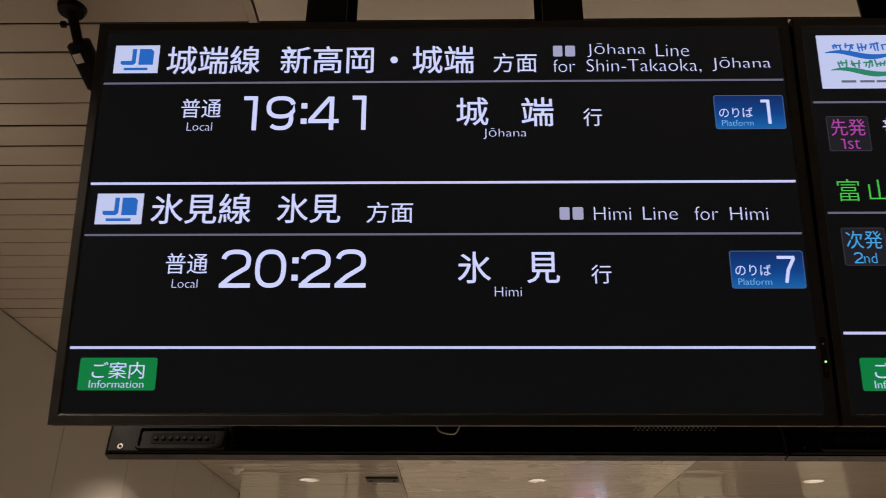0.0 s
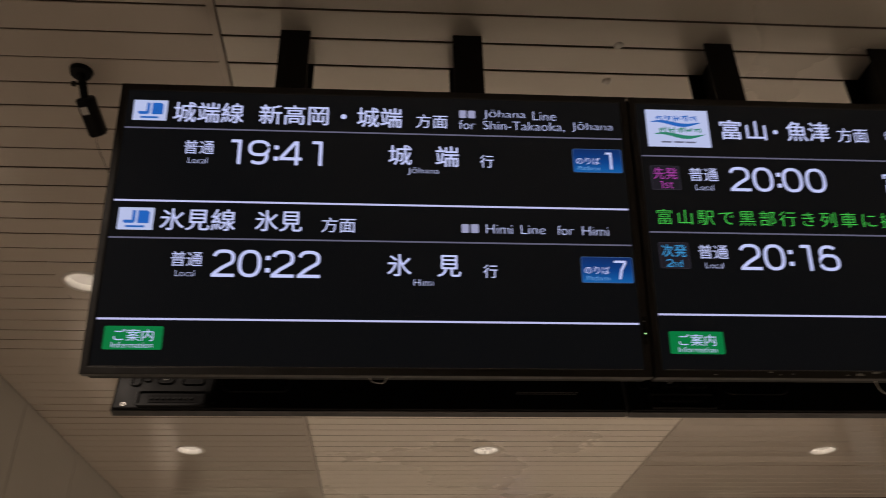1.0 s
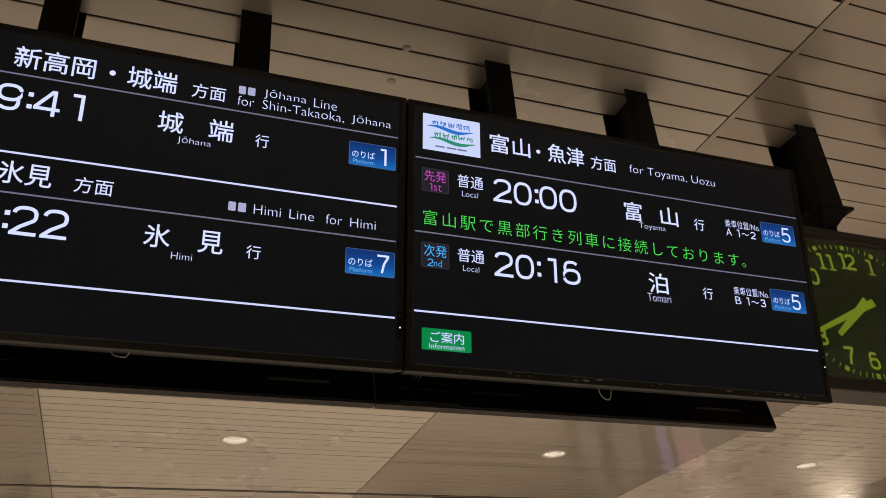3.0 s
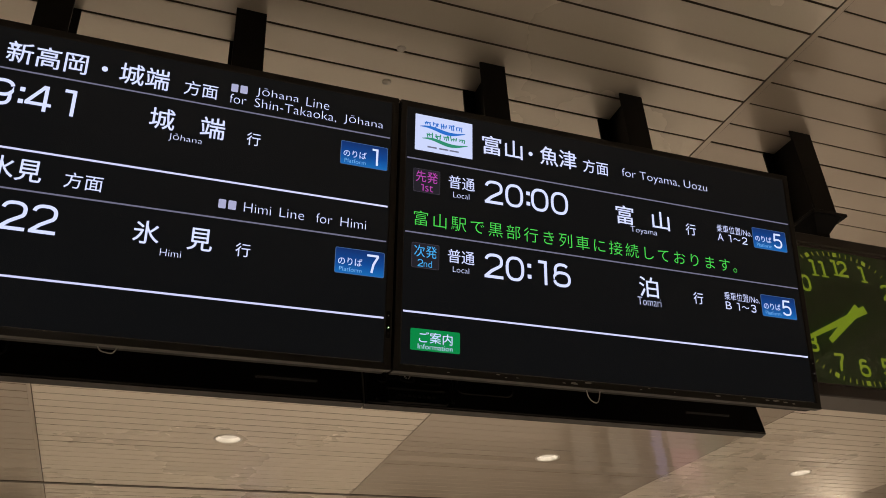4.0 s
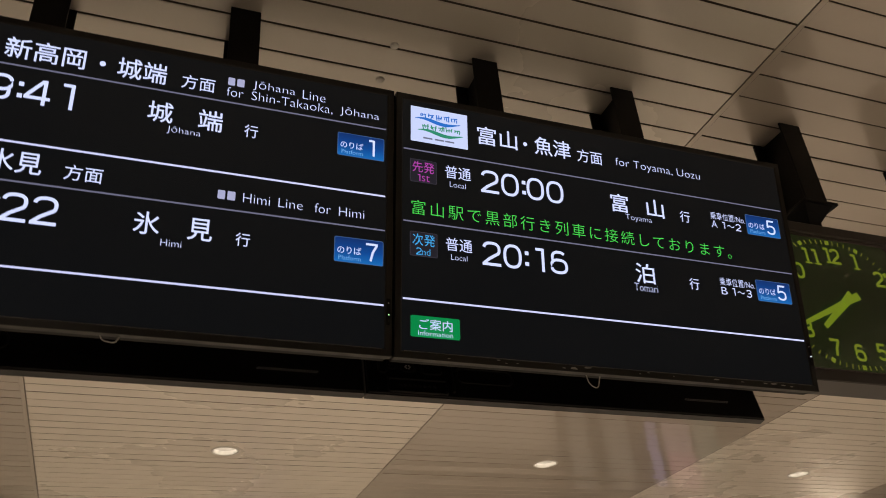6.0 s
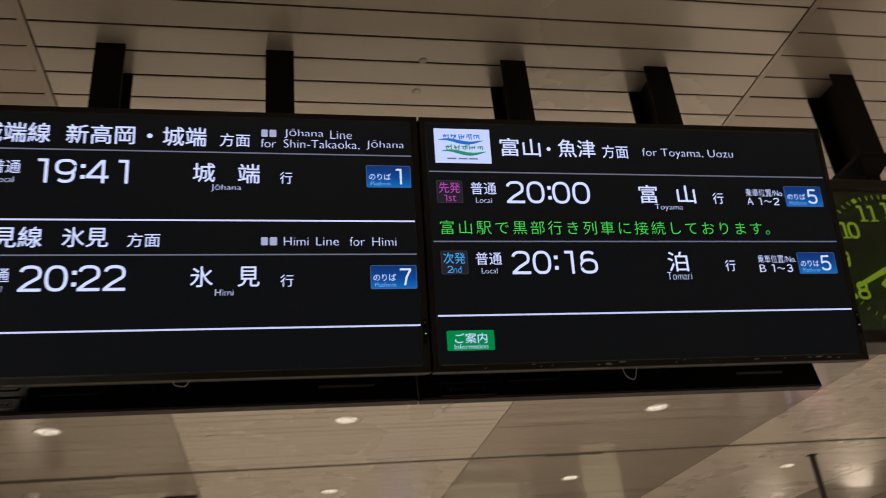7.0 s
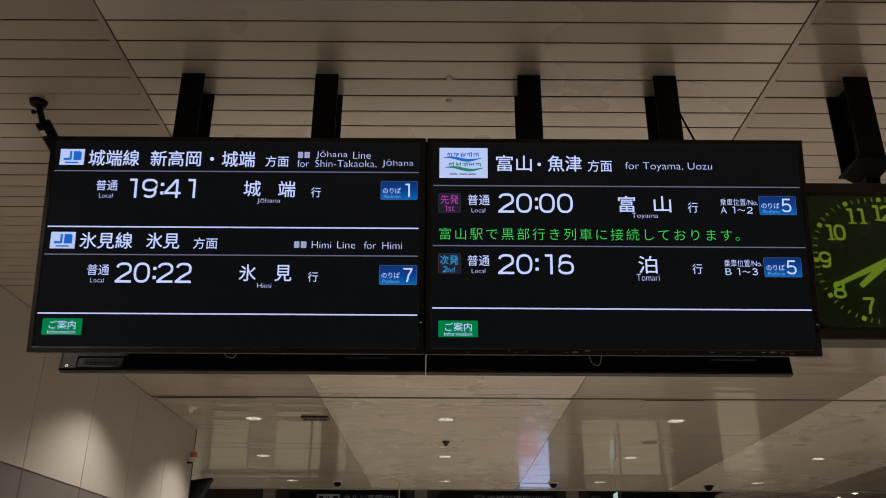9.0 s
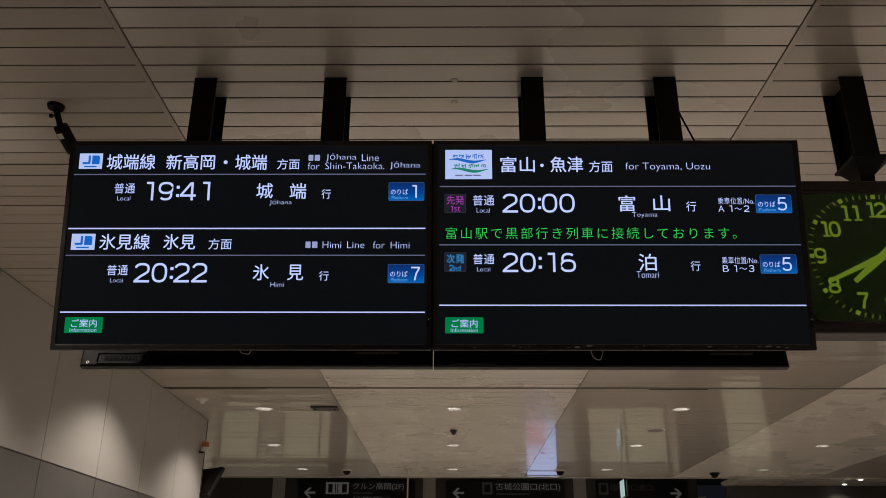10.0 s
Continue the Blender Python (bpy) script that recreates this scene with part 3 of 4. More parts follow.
def info_badge(ob):
    badge = part("information_badge", plate(0.047, 0.064, 0.195, 0.126, TXT_Y, 0.0008, 0.004), GREEN_PIX, ob, "green information badge with white writing")
    lettering("ご案内", 0.072, 0.086, 0.172, 0.118, TXT_Y - 0.0008, W_TXT, badge, bold=0.0)
    lettering("Information", 0.069, 0.0685, 0.173, 0.0832, TXT_Y - 0.0008, W_TXT, badge, bold=-0.010)


def order_badge(ob, z0, kanji, latin, mat):
    badge = part("order_badge", plate(0.045, z0, 0.129, z0 + 0.076, TXT_Y, 0.0008, 0.003), BOX_PIX, ob, "dark grey order badge with coloured writing")
    part("edge", add_rim(bmesh.new(), 0.085, 0.077, 0.004, 0.0016, TXT_Y + 0.0002, 0.0008, 0.087, z0 + 0.038), BOX_EDGE, badge)
    lettering(kanji, 0.052, z0 + 0.033, 0.122, z0 + 0.070, TXT_Y - 0.0008, mat, badge, bold=0.0)
    digit(badge, latin[0], 0.063, z0 + 0.004, 0.017, 0.022, "numeral", mat, 0.13)
    lettering(latin[1:], 0.082, z0 + 0.004, 0.107, z0 + 0.025, TXT_Y - 0.0008, mat, badge, bold=-0.010)


def car_numbers(ob, letter, first, last, x0, z0):
    """Boarding places, such as a letter and two numbers with a wave dash."""
    text(ob, letter, x0, z0, x0 + 0.023, z0 + 0.026, bold=-0.010)
    digit(ob, first, x0 + 0.038, z0, 0.021, 0.026, stroke=0.13)
    text(ob, "～", x0 + 0.064, z0 + 0.009, x0 + 0.094, z0 + 0.017)
    digit(ob, last, x0 + 0.101, z0, 0.021, 0.026, stroke=0.13)


def rail_logo(ob, z0):
    """A white logo field with a plain blue mark and a thin bar below it."""
    x0, w, h = 0.041, 0.094, 0.065
    logo = part("logo_field", plate(x0, z0, x0 + w, z0 + h, TXT_Y), LOGO_WHITE, ob, "white logo field with a plain blue mark")
    bm = bmesh.new()
    y, d = TXT_Y - 0.0008, 0.0004
    for pts in ([(0.014, 0.022), (0.018, 0.019), (0.041, 0.019), (0.046, 0.024), (0.046, 0.056), (0.037, 0.056), (0.037, 0.028), (0.014, 0.028)],
                [(0.052, 0.019), (0.083, 0.019), (0.083, 0.050), (0.077, 0.056), (0.052, 0.056)]):
        add_plate(bm, [(x0 + a, z0 + b) for a, b in pts], y, d)
    part("mark", bm, LOGO_BLUE, logo)
    part("name_bar", plate(x0 + 0.022, z0 + 0.0065, x0 + 0.072, z0 + 0.012, y), LOGO_BLUE, logo)


def wave_logo(ob, x0, z0, w, h):
    """A white logo field with plain blue and green brush shapes."""
    logo = part("logo_field", plate(x0, z0, x0 + w, z0 + h, TXT_Y), LOGO_WHITE, ob, "white logo field with plain blue and green wave shapes")
    for mat, zc, shift in ((LOGO_BLUE, 0.082, 0.0), (LOGO_GREEN, 0.042, 0.008)):
        bm = bmesh.new()
        dice = random.Random(zc)
        for k in range(5):
            xa, za, tall = x0 + 0.030 + shift + 0.026 * k, z0 + zc, 0.020 + 0.004 * dice.random()
            for n in range(3):
                lean, u = dice.uniform(-0.004, 0.006), 0.007 * n + dice.uniform(0, 0.003)
                low, high = za + dice.uniform(0.002, 0.010), za + tall * dice.uniform(0.75, 1.1)
                add_plate(bm, [(xa + u, low), (xa + u + 0.0034, low), (xa + u + lean + 0.0034, high), (xa + u + lean, high)], TXT_Y - 0.0008, 0.0004)
            bar = za + tall * dice.uniform(0.4, 0.8)
            add_plate(bm, [(xa, bar), (xa + 0.020, bar + 0.002), (xa + 0.020, bar + 0.0052), (xa, bar + 0.003)], TXT_Y - 0.0009, 0.0004)
        n = 16
        low, high = [], []
        for k in range(n + 1):
            u = k / n
            xw, zw = x0 + 0.014 + shift + 0.150 * u, z0 + zc - 0.004 + 0.006 * math.sin(u * math.pi * 2 + 0.6)
            fat = 0.0055 * math.sin(math.pi * u) + 0.0008
            low.append((xw, zw - fat))
            high.append((xw, zw + fat))
        add_plate(bm, low + high[::-1], TXT_Y - 0.0010, 0.0004)
        part("wave_mark", bm, mat, logo)
    bm = bmesh.new()
    for k in range(3):
        xa = x0 + (0.040, 0.078, 0.112)[k]
        add_plate(bm, [(xa, z0 + 0.013), (xa + 0.030, z0 + 0.013), (xa + 0.030, z0 + 0.018), (xa, z0 + 0.018)], TXT_Y - 0.0008, 0.0004)
    part("name_bar", bm, glow("grey_pixels", (0.16, 0.17, 0.25), 0.8), logo)


def brand_bars(ob, x0, z0, x1, z1):
    """Two plain white bars in place of a company's initials."""
    for a, b in ((0.0, 0.42), (0.55, 1.0)):
        part("name_bar", plate(x0 + a * (x1 - x0), z0, x0 + b * (x1 - x0), z1, TXT_Y, 0.0008, 0.003), W_DIM, ob)


front_west = display(pose(-0.80, 1.254, 2.45, 10), "black departure display hung from the ceiling, lit white text")
d = front_west
rail_logo(d, 0.729)
text(d, "城端線", 0.154, 0.725, 0.351, 0.791)
text(d, "新高岡", 0.395, 0.725, 0.592, 0.789)
part("dot", add_tube(bmesh.new(), pose(0.635, TXT_Y, 0.756, 90), 0.0078, 0.0078, 0.0008, 16), W_TXT, d)
text(d, "城端", 0.674, 0.723, 0.803, 0.788)
text(d, "方面", 0.844, 0.725, 0.935, 0.770)
brand_bars(d, 0.970, 0.762, 1.016, 0.787)
text(d, "Jōhana", 1.041, 0.759, 1.164, 0.791, bold=-0.018)
text(d, "Line", 1.186, 0.760, 1.254, 0.789, bold=-0.018)
text(d, "for", 0.969, 0.725, 1.015, 0.754, bold=-0.018)
text(d, "Shin-Takaoka,", 1.039, 0.721, 1.277, 0.754, bold=-0.018)
text(d, "Jōhana", 1.300, 0.725, 1.422, 0.757, bold=-0.018)
rule(d, 0.705, 0.0042)
text(d, "普通", 0.194, 0.625, 0.277, 0.668)
text(d, "Local", 0.209, 0.596, 0.261, 0.614, bold=-0.018)
clock_time(d, "19:41", 0.303, 0.596)
text(d, "城", 0.766, 0.604, 0.832, 0.668)
text(d, "端", 0.900, 0.602, 0.966, 0.667)
text(d, "行", 1.027, 0.602, 1.065, 0.642)
text(d, "Jōhana", 0.821, 0.574, 0.910, 0.598, bold=-0.018)
platform_badge(d, 1.297, 0.595, "1", 1.391, 1.408)
rule(d, 0.4805, 0.0052)
rail_logo(d, 0.394)
text(d, "氷見線", 0.153, 0.394, 0.354, 0.458)
text(d, "氷見", 0.407, 0.395, 0.534, 0.457)
text(d, "方面", 0.587, 0.395, 0.679, 0.439)
brand_bars(d, 0.971, 0.401, 1.018, 0.427)
text(d, "Himi", 1.039, 0.400, 1.112, 0.427, bold=-0.018)
text(d, "Line", 1.136, 0.400, 1.204, 0.427, bold=-0.018)
text(d, "for", 1.238, 0.399, 1.284, 0.427, bold=-0.018)
text(d, "Himi", 1.308, 0.399, 1.382, 0.426, bold=-0.018)
rule(d, 0.3715, 0.0042)
text(d, "普通", 0.193, 0.291, 0.276, 0.333)
text(d, "Local", 0.209, 0.263, 0.259, 0.280, bold=-0.018)
clock_time(d, "20:22", 0.3015, 0.263)
text(d, "氷", 0.768, 0.271, 0.833, 0.335)
text(d, "見", 0.903, 0.271, 0.967, 0.334)
text(d, "行", 1.028, 0.270, 1.067, 0.308)
text(d, "Himi", 0.840, 0.245, 0.892, 0.264, bold=-0.018)
platform_badge(d, 1.299, 0.261, "7", 1.388, 1.422)
rule(d, 0.1455, 0.0052)
info_badge(d)

front_east = display(pose(0.676, 1.254, 2.45, 10), "black departure display hung from the ceiling, white and green text", LED_WHITE, 0.632, 0.034)
d = front_east
wave_logo(d, 0.047, 0.684, 0.188, 0.123)
text(d, "富山", 0.268, 0.712, 0.407, 0.778)
part("dot", add_tube(bmesh.new(), pose(0.436, TXT_Y, 0.741, 90), 0.0070, 0.0070, 0.0008, 16), W_TXT, d)
text(d, "魚津", 0.469, 0.712, 0.601, 0.778)
text(d, "方面", 0.625, 0.712, 0.719, 0.760)
text(d, "for Toyama, Uozu", 0.771, 0.714, 1.109, 0.752, bold=-0.018)
rule(d, 0.653, 0.0042)
order_badge(d, 0.545, "先発", "1st", MAGENTA)
text(d, "普通", 0.157, 0.574, 0.242, 0.617)
text(d, "Local", 0.172, 0.545, 0.224, 0.563, bold=-0.018)
clock_time(d, "20:00", 0.275, 0.545)
text(d, "富", 0.737, 0.549, 0.803, 0.615)
text(d, "山", 0.874, 0.550, 0.941, 0.615)
text(d, "行", 1.004, 0.549, 1.044, 0.590)
text(d, "Toyama", 0.788, 0.521, 0.889, 0.546, bold=-0.018)
text(d, "乗車位置/No.", 1.131, 0.578, 1.275, 0.606, bold=-0.008)
car_numbers(d, "A", "1", "2", 1.131, 0.547)
platform_badge(d, 1.281, 0.543, "5", 1.366, 1.406)
text(d, "富山駅で黒部行き列車に接続しております。", 0.046, 0.434, 1.196, 0.487, GREEN_TXT, bold=-0.008, size=0.88)
rule(d, 0.4135, 0.0042)
order_badge(d, 0.306, "次発", "2nd", CYAN)
text(d, "普通", 0.156, 0.335, 0.240, 0.377)
text(d, "Local", 0.172, 0.307, 0.223, 0.324, bold=-0.018)
clock_time(d, "20:16", 0.272, 0.304)
text(d, "泊", 0.804, 0.309, 0.875, 0.377)
text(d, "行", 1.007, 0.309, 1.045, 0.348)
text(d, "Tomari", 0.795, 0.281, 0.881, 0.307, bold=-0.018)
text(d, "乗車位置/No.", 1.130, 0.337, 1.272, 0.365, bold=-0.008)
car_numbers(d, "B", "1", "3", 1.132, 0.305)
platform_badge(d, 1.280, 0.299, "5", 1.364, 1.402)
rule(d, 0.173, 0.0052)
info_badge(d)
# scraps of torn protective film along the lower frame
rng = random.Random(4)
film = material("torn_film", (0.42, 0.41, 0.39), 0.15, vary=0.3, scale=90)
for x, size in ((0.16, 0.6), (0.31, 0.8), (0.335, 0.5), (0.37, 0.6), (0.52, 0.7), (0.555, 1.5), (0.60, 1.7), (0.78, 0.6), (0.81, 0.7), (0.90, 0.4), (1.06, 1.0), (1.16, 0.6), (1.25, 1.0), (1.285, 1.4), (1.32, 1.1), (1.355, 0.8)):
    bm = bmesh.new()
    w, zc = size * rng.uniform(0.009, 0.013), rng.uniform(0.007, 0.016)
    add_plate(bm, [(x + w * math.cos(a) * rng.uniform(0.5, 1), zc + 0.0032 * size * math.sin(a) * rng.uniform(0.5, 1)) for a in (0.2, 1.3, 2.4, 3.5, 4.4, 5.5)], -0.0008, 0.0006)
    part("film_scrap", bm, film, d, "scrap of torn clear film")


def rear_display(m):
    """The back of a display that faces the other way."""
    ob = thing("departure_display", m, "back of a black display, with ports and vents", "display screen", "departure displays")
    part("casing", casing(W, H, 0.038), CASE_BACK, ob)
    part("bezel", bezel(W, H), BEZEL, ob)
    part("screen", box(RIM - 0.001, W - RIM + 0.001, 0.0038, 0.012, RIM - 0.001, H - RIM + 0.001), SCREEN, ob)
    Y = -0.038  # the back face, in the turned frame of the pieces below
    def onto(bm, mat, name, parent, label=""):
        bm.transform(Matrix.Translation((W, 0, 0)) @ Matrix.Rotation(math.pi, 4, "Z"))
        return part(name, bm, mat, parent, label)
    panel = onto(add_rim(bmesh.new(), 0.200, 0.056, 0.012, 0.010, Y, 0.006, 0.165, 0.034), CASE_BACK, "port_surround", ob, "raised rounded surround of the port panel")
    onto(plate(0.098, 0.021, 0.236, 0.046, Y - 0.0012, 0.001, 0.004), CASE, "port_plate", panel)
    for k in range(8):
        bm = add_tube(bmesh.new(), pose(0.108 + 0.0158 * k, Y - 0.003, 0.0335, 90), 0.0052, 0.0040, 0.004, 12)
        onto(bm, HOLE, "socket", panel)
    screw = onto(add_tube(bmesh.new(), pose(0.034, Y - 0.001, 0.015, 90), 0.0062, 0.0062, 0.002, 16), CHROME, "screw", ob, "bright screw head")
    onto(add_tube(bmesh.new(), pose(0.034, Y - 0.0025, 0.015, 90), 0.0030, 0.0030, 0.002, 8), HOLE, "socket", screw)
    onto(add_rim(bmesh.new(), 0.032, 0.100, 0.014, 0.008, Y, 0.005, 0.056, 0.122), CASE_BACK, "embossed_channel", ob)
    hole = onto(add_rim(bmesh.new(), 0.026, 0.022, 0.010, 0.005, Y, 0.004, 0.087, 0.098), CASE_BACK, "socket_ring", ob)
    onto(add_tube(bmesh.new(), pose(0.087, Y - 0.001, 0.098, 90), 0.007, 0.007, 0.002, 12), HOLE, "socket", hole)
    fan = onto(add_rim(bmesh.new(), 0.052, 0.120, 0.016, 0.007, Y, 0.005, 0.138, 0.140), CASE_BACK, "embossed_channel", ob)
    bm = bmesh.new()
    for k in range(6):
        a = k * math.pi / 3
        add_box(bm, 0.138 + 0.008 * math.cos(a) - 0.0018, 0.138 + 0.008 * math.cos(a) + 0.0018, Y - 0.003, Y, 0.100 + 0.006 * math.sin(a) - 0.0015, 0.100 + 0.006 * math.sin(a) + 0.0015)
    onto(bm, LABEL, "terminal", fan)
    onto(add_rim(bmesh.new(), 0.066, 0.130, 0.012, 0.008, Y, 0.005, 0.216, 0.142), CASE_BACK, "embossed_channel", ob)
    onto(add_box(bmesh.new(), 0.272, 0.286, Y - 0.007, Y, 0.015, 0.50, 0.004), CASE_BACK, "embossed_rib", ob)
    onto(add_rim(bmesh.new(), 0.20, 0.060, 0.026, 0.008, Y, 0.004, 0.395, 0.085), CASE_BACK, "embossed_channel", ob)
    for x0, n in ((0.538, 41), (1.146, 19)):
        bm = bmesh.new()
        for k in range(n):
            for r in (0, 1):
                xa = x0 + 0.0096 * (k + 0.5 * r)
                add_box(bm, xa, xa + 0.0032, Y - 0.0012, Y, 0.053 + 0.0052 * r, 0.0558 + 0.0052 * r)
        # the row past x = 1 takes a pale colour to look lit
        onto(bm, LABEL if x0 > 1 else CASE, "vent_perforation", ob, "row of small vent perforations")
    for x in (0.70, 1.02, 1.30):
        onto(add_tube(bmesh.new(), pose(x, Y - 0.001, 0.014, 90), 0.004, 0.004, 0.002, 10), CASE, "screw", ob)
    return ob


BACK = Matrix.Rotation(math.pi, 4, "Z") @ pose(0, 0, 0, 10)
rear_west = rear_display(Matrix.Translation((0.670, 1.559, 2.45)) @ BACK)
copy_thing(rear_west, Matrix.Translation((2.142, 1.559, 2.4495)) @ BACK)


# ---------------------------------------------------------------- steel hangers
def h_beam(z0, z1, w=0.100, d=0.178, flange=0.009, web=0.007):
    """An H-section post with its flanges to the front and the back."""
    bm = add_box(bmesh.new(), -w / 2, w / 2, 0, flange, z0, z1, 0.0012)
    add_box(bm, -w / 2, w / 2, d - flange, d, z0, z1, 0.0012)
    add_box(bm, -web / 2, web / 2, flange, d - flange, z0, z1)
    return bm


hanger = thing("display_hanger", pose(0.68, 1.318, CEIL), "black painted steel posts and rails holding the displays", "support frame")
for x in (-0.356, 0.228, 1.109, 1.701):
    post = part("post", h_beam(2.66 - CEIL, 0.02), STEEL_BLACK, hanger)
    post.location.x = x - 0.68
for z in (2.72, 3.06):
    part("rail", box(-1.30, 1.30, 0.012, 0.166, z - CEIL - 0.02, z - CEIL + 0.02, 0.002), STEEL_BLACK, hanger)
for x in (-0.356, 0.228, 1.109, 1.701):
    for z, y0, y1 in ((2.72, 1.272, 1.575), (3.06, 1.205, 1.636)):
        part("mount_arm", box(x - 0.70, x - 0.66, y0 - 1.318, y1 - 1.318, z - CEIL - 0.015, z - CEIL + 0.015, 0.002), STEEL_BLACK, hanger)
sweep("power_cable", [(1.757, 1.40, 3.64), (1.80, 1.415, 3.54), (1.86, 1.43, 3.40), (1.92, 1.44, 3.25), (1.95, 1.44, 3.10)], 0.0045, STEEL_BLACK)
tagged(bpy.data.objects["power_cable"], "thin black cable hanging from the post down behind the display", "cable")
far_post = thing("hanging_post", pose(3.285, 1.318, CEIL), "black painted steel post hung from the ceiling", "support post")
part("post", h_beam(-0.45, 0.02), STEEL_BLACK, far_post)

# ---------------------------------------------------------------- clock
CX, CZ, TIP = 2.530, 2.882, 3.5
UPRIGHT = pose(0, 0, 0, -TIP)
clock = thing("hanging_clock", pose(CX, 1.362, CZ, TIP), "hanging clock, dark green dial with luminous yellow-green numerals", "clock")
part("post", h_beam(3.335 - CZ, CEIL + 0.02 - CZ, 0.108), STEEL_BLACK, clock).matrix_local = UPRIGHT @ pose(0.003, -0.044, 0)
part("end_plate", box(-0.063, 0.110, -0.046, 0.140, 3.322 - CZ, 3.335 - CZ, 0.002), STEEL_BLACK, clock).matrix_local = UPRIGHT
bm = bmesh.new()
loops = []
for z, k in ((3.322, 1.0), (3.262, 0.45), (3.205, 0.40)):
    loops.append([bm.verts.new((0.010 + k * x, 0.045 + k * y, z - CZ)) for x, y in ((-0.065, -0.08), (0.075, -0.08), (0.075, 0.08), (-0.065, 0.08))])
for a, b in zip(loops, loops[1:]):
    for k in range(4):
        bm.faces.new((a[k], a[(k + 1) % 4], b[(k + 1) % 4], b[k]))
bmesh.ops.recalc_face_normals(bm, faces=bm.faces)
part("neck", bm, STEEL_BLACK, clock).matrix_local = UPRIGHT
HALF_W, HALF_H = 0.372, 0.331
bm = bmesh.new()
loops = []
for inset, y in ((0.0, 0.125), (0.0, -0.012), (0.004, -0.016), (0.040, -0.016), (0.042, -0.004)):
    loops.append([bm.verts.new((x, y, z)) for x, z in rounded(2 * (HALF_W - inset), 2 * (HALF_H - inset), max(0.010 - inset, 0.002), 3)])
for a, b in zip(loops, loops[1:]):
    for k in range(len(a)):
        bm.faces.new((a[k], a[(k + 1) % len(a)], b[(k + 1) % len(a)], b[k]))
bm.faces.new(loops[0])
bmesh.ops.recalc_face_normals(bm, faces=bm.faces)
part("case", bm, CLOCK_CASE, clock, "brown-black metal case")
dial = part("dial", box(-HALF_W + 0.041, HALF_W - 0.041, 0.001, 0.008, -HALF_H + 0.041, HALF_H - 0.041), CLOCK_FACE, clock, "dark green clock dial")

bm, loops = bmesh.new(), []
for inset, r, y in ((0.0, 0.004, -0.003), (0.010, 0.046, -0.003), (0.013, 0.044, 0.0008)):
    loops.append([bm.verts.new((x, y, z)) for x, z in rounded(2 * (HALF_W - 0.0415 - inset), 2 * (HALF_H - 0.0415 - inset), r, 6)])
for a, b in zip(loops, loops[1:]):
    for k in range(len(a)):
        bm.faces.new((a[k], a[(k + 1) % len(a)], b[(k + 1) % len(a)], b[k]))
part("dial_border", bm, CLOCK_CASE, clock, "dark border with rounded corners round the dial")


def round_dial(n, rx, rz, power=2.4):
    """A place on the dial's squarish ring, n minutes after the top, at its true angle."""
    a = radians(6 * n)
    x, z = math.sin(a), math.cos(a)
    r = (abs(x / rx) ** power + abs(z / rz) ** power) ** (-1 / power)
    return r * x, r * z


for n in range(1, 13):
    wide_one = n >= 10
    cx, cz = round_dial(5 * n, 0.232 if wide_one else 0.257, 0.203)
    h, w = 0.066, 0.047
    bm = bmesh.new()
    for k, mark in enumerate(str(n)):
        x = cx - w / 2 + ((k - 0.5) * 0.046 if wide_one else 0.0)
        add_digit(bm, mark, x, cz - h / 2, w * (0.95 if wide_one else 1.0), h, -0.0005, 0.165)
        if mark == "1":
            add_box(bm, x + 0.018, x + 0.050, -0.0007, 0.0005, cz - h / 2, cz - h / 2 + 0.006)
    part("numeral", bm, CLOCK_INK, dial)
for n in range(60):
    big = n % 5 == 0
    x, z = round_dial(n, 0.292, 0.262)
    w, l = (0.018, 0.018) if big else (0.0034, 0.018)
    bm = box(-w / 2, w / 2, -0.0005, 0.0008, -l / 2, l / 2)
    bm.transform(Matrix.Translation((x, 0, z)) @ Matrix.Rotation(math.atan2(x, z), 4, "Y"))
    part("tick_mark", bm, CLOCK_INK, dial)


def clock_hand(name, turn, length, tail, wide, y):
    """A tapered hand, pointing up before it is turned clockwise."""
    bm = bmesh.new()
    add_plate(bm, [(-wide * 0.30, length), (wide * 0.30, length), (wide * 0.5, 0.0), (wide * 0.62, -tail), (-wide * 0.62, -tail), (-wide * 0.5, 0.0)][::-1], y, 0.002)
    bm.transform(Matrix.Rotation(radians(turn), 4, "Y"))
    return part(name, bm, CLOCK_INK, clock)


clock_hand("minute_hand", 245, 0.258, 0.084, 0.026, -0.006)
clock_hand("hour_hand", 230, 0.172, 0.060, 0.033, -0.003)
part("hub", add_tube(bmesh.new(), pose(0, -0.006, 0, 90), 0.011, 0.011, 0.006, 20), CLOCK_INK, clock)
cover = part("glass_cover", box(-HALF_W + 0.041, HALF_W - 0.041, -0.0145, -0.0120, -HALF_H + 0.041, HALF_H - 0.041), GLASS, clock, "clear glossy cover")
cover.visible_shadow = False

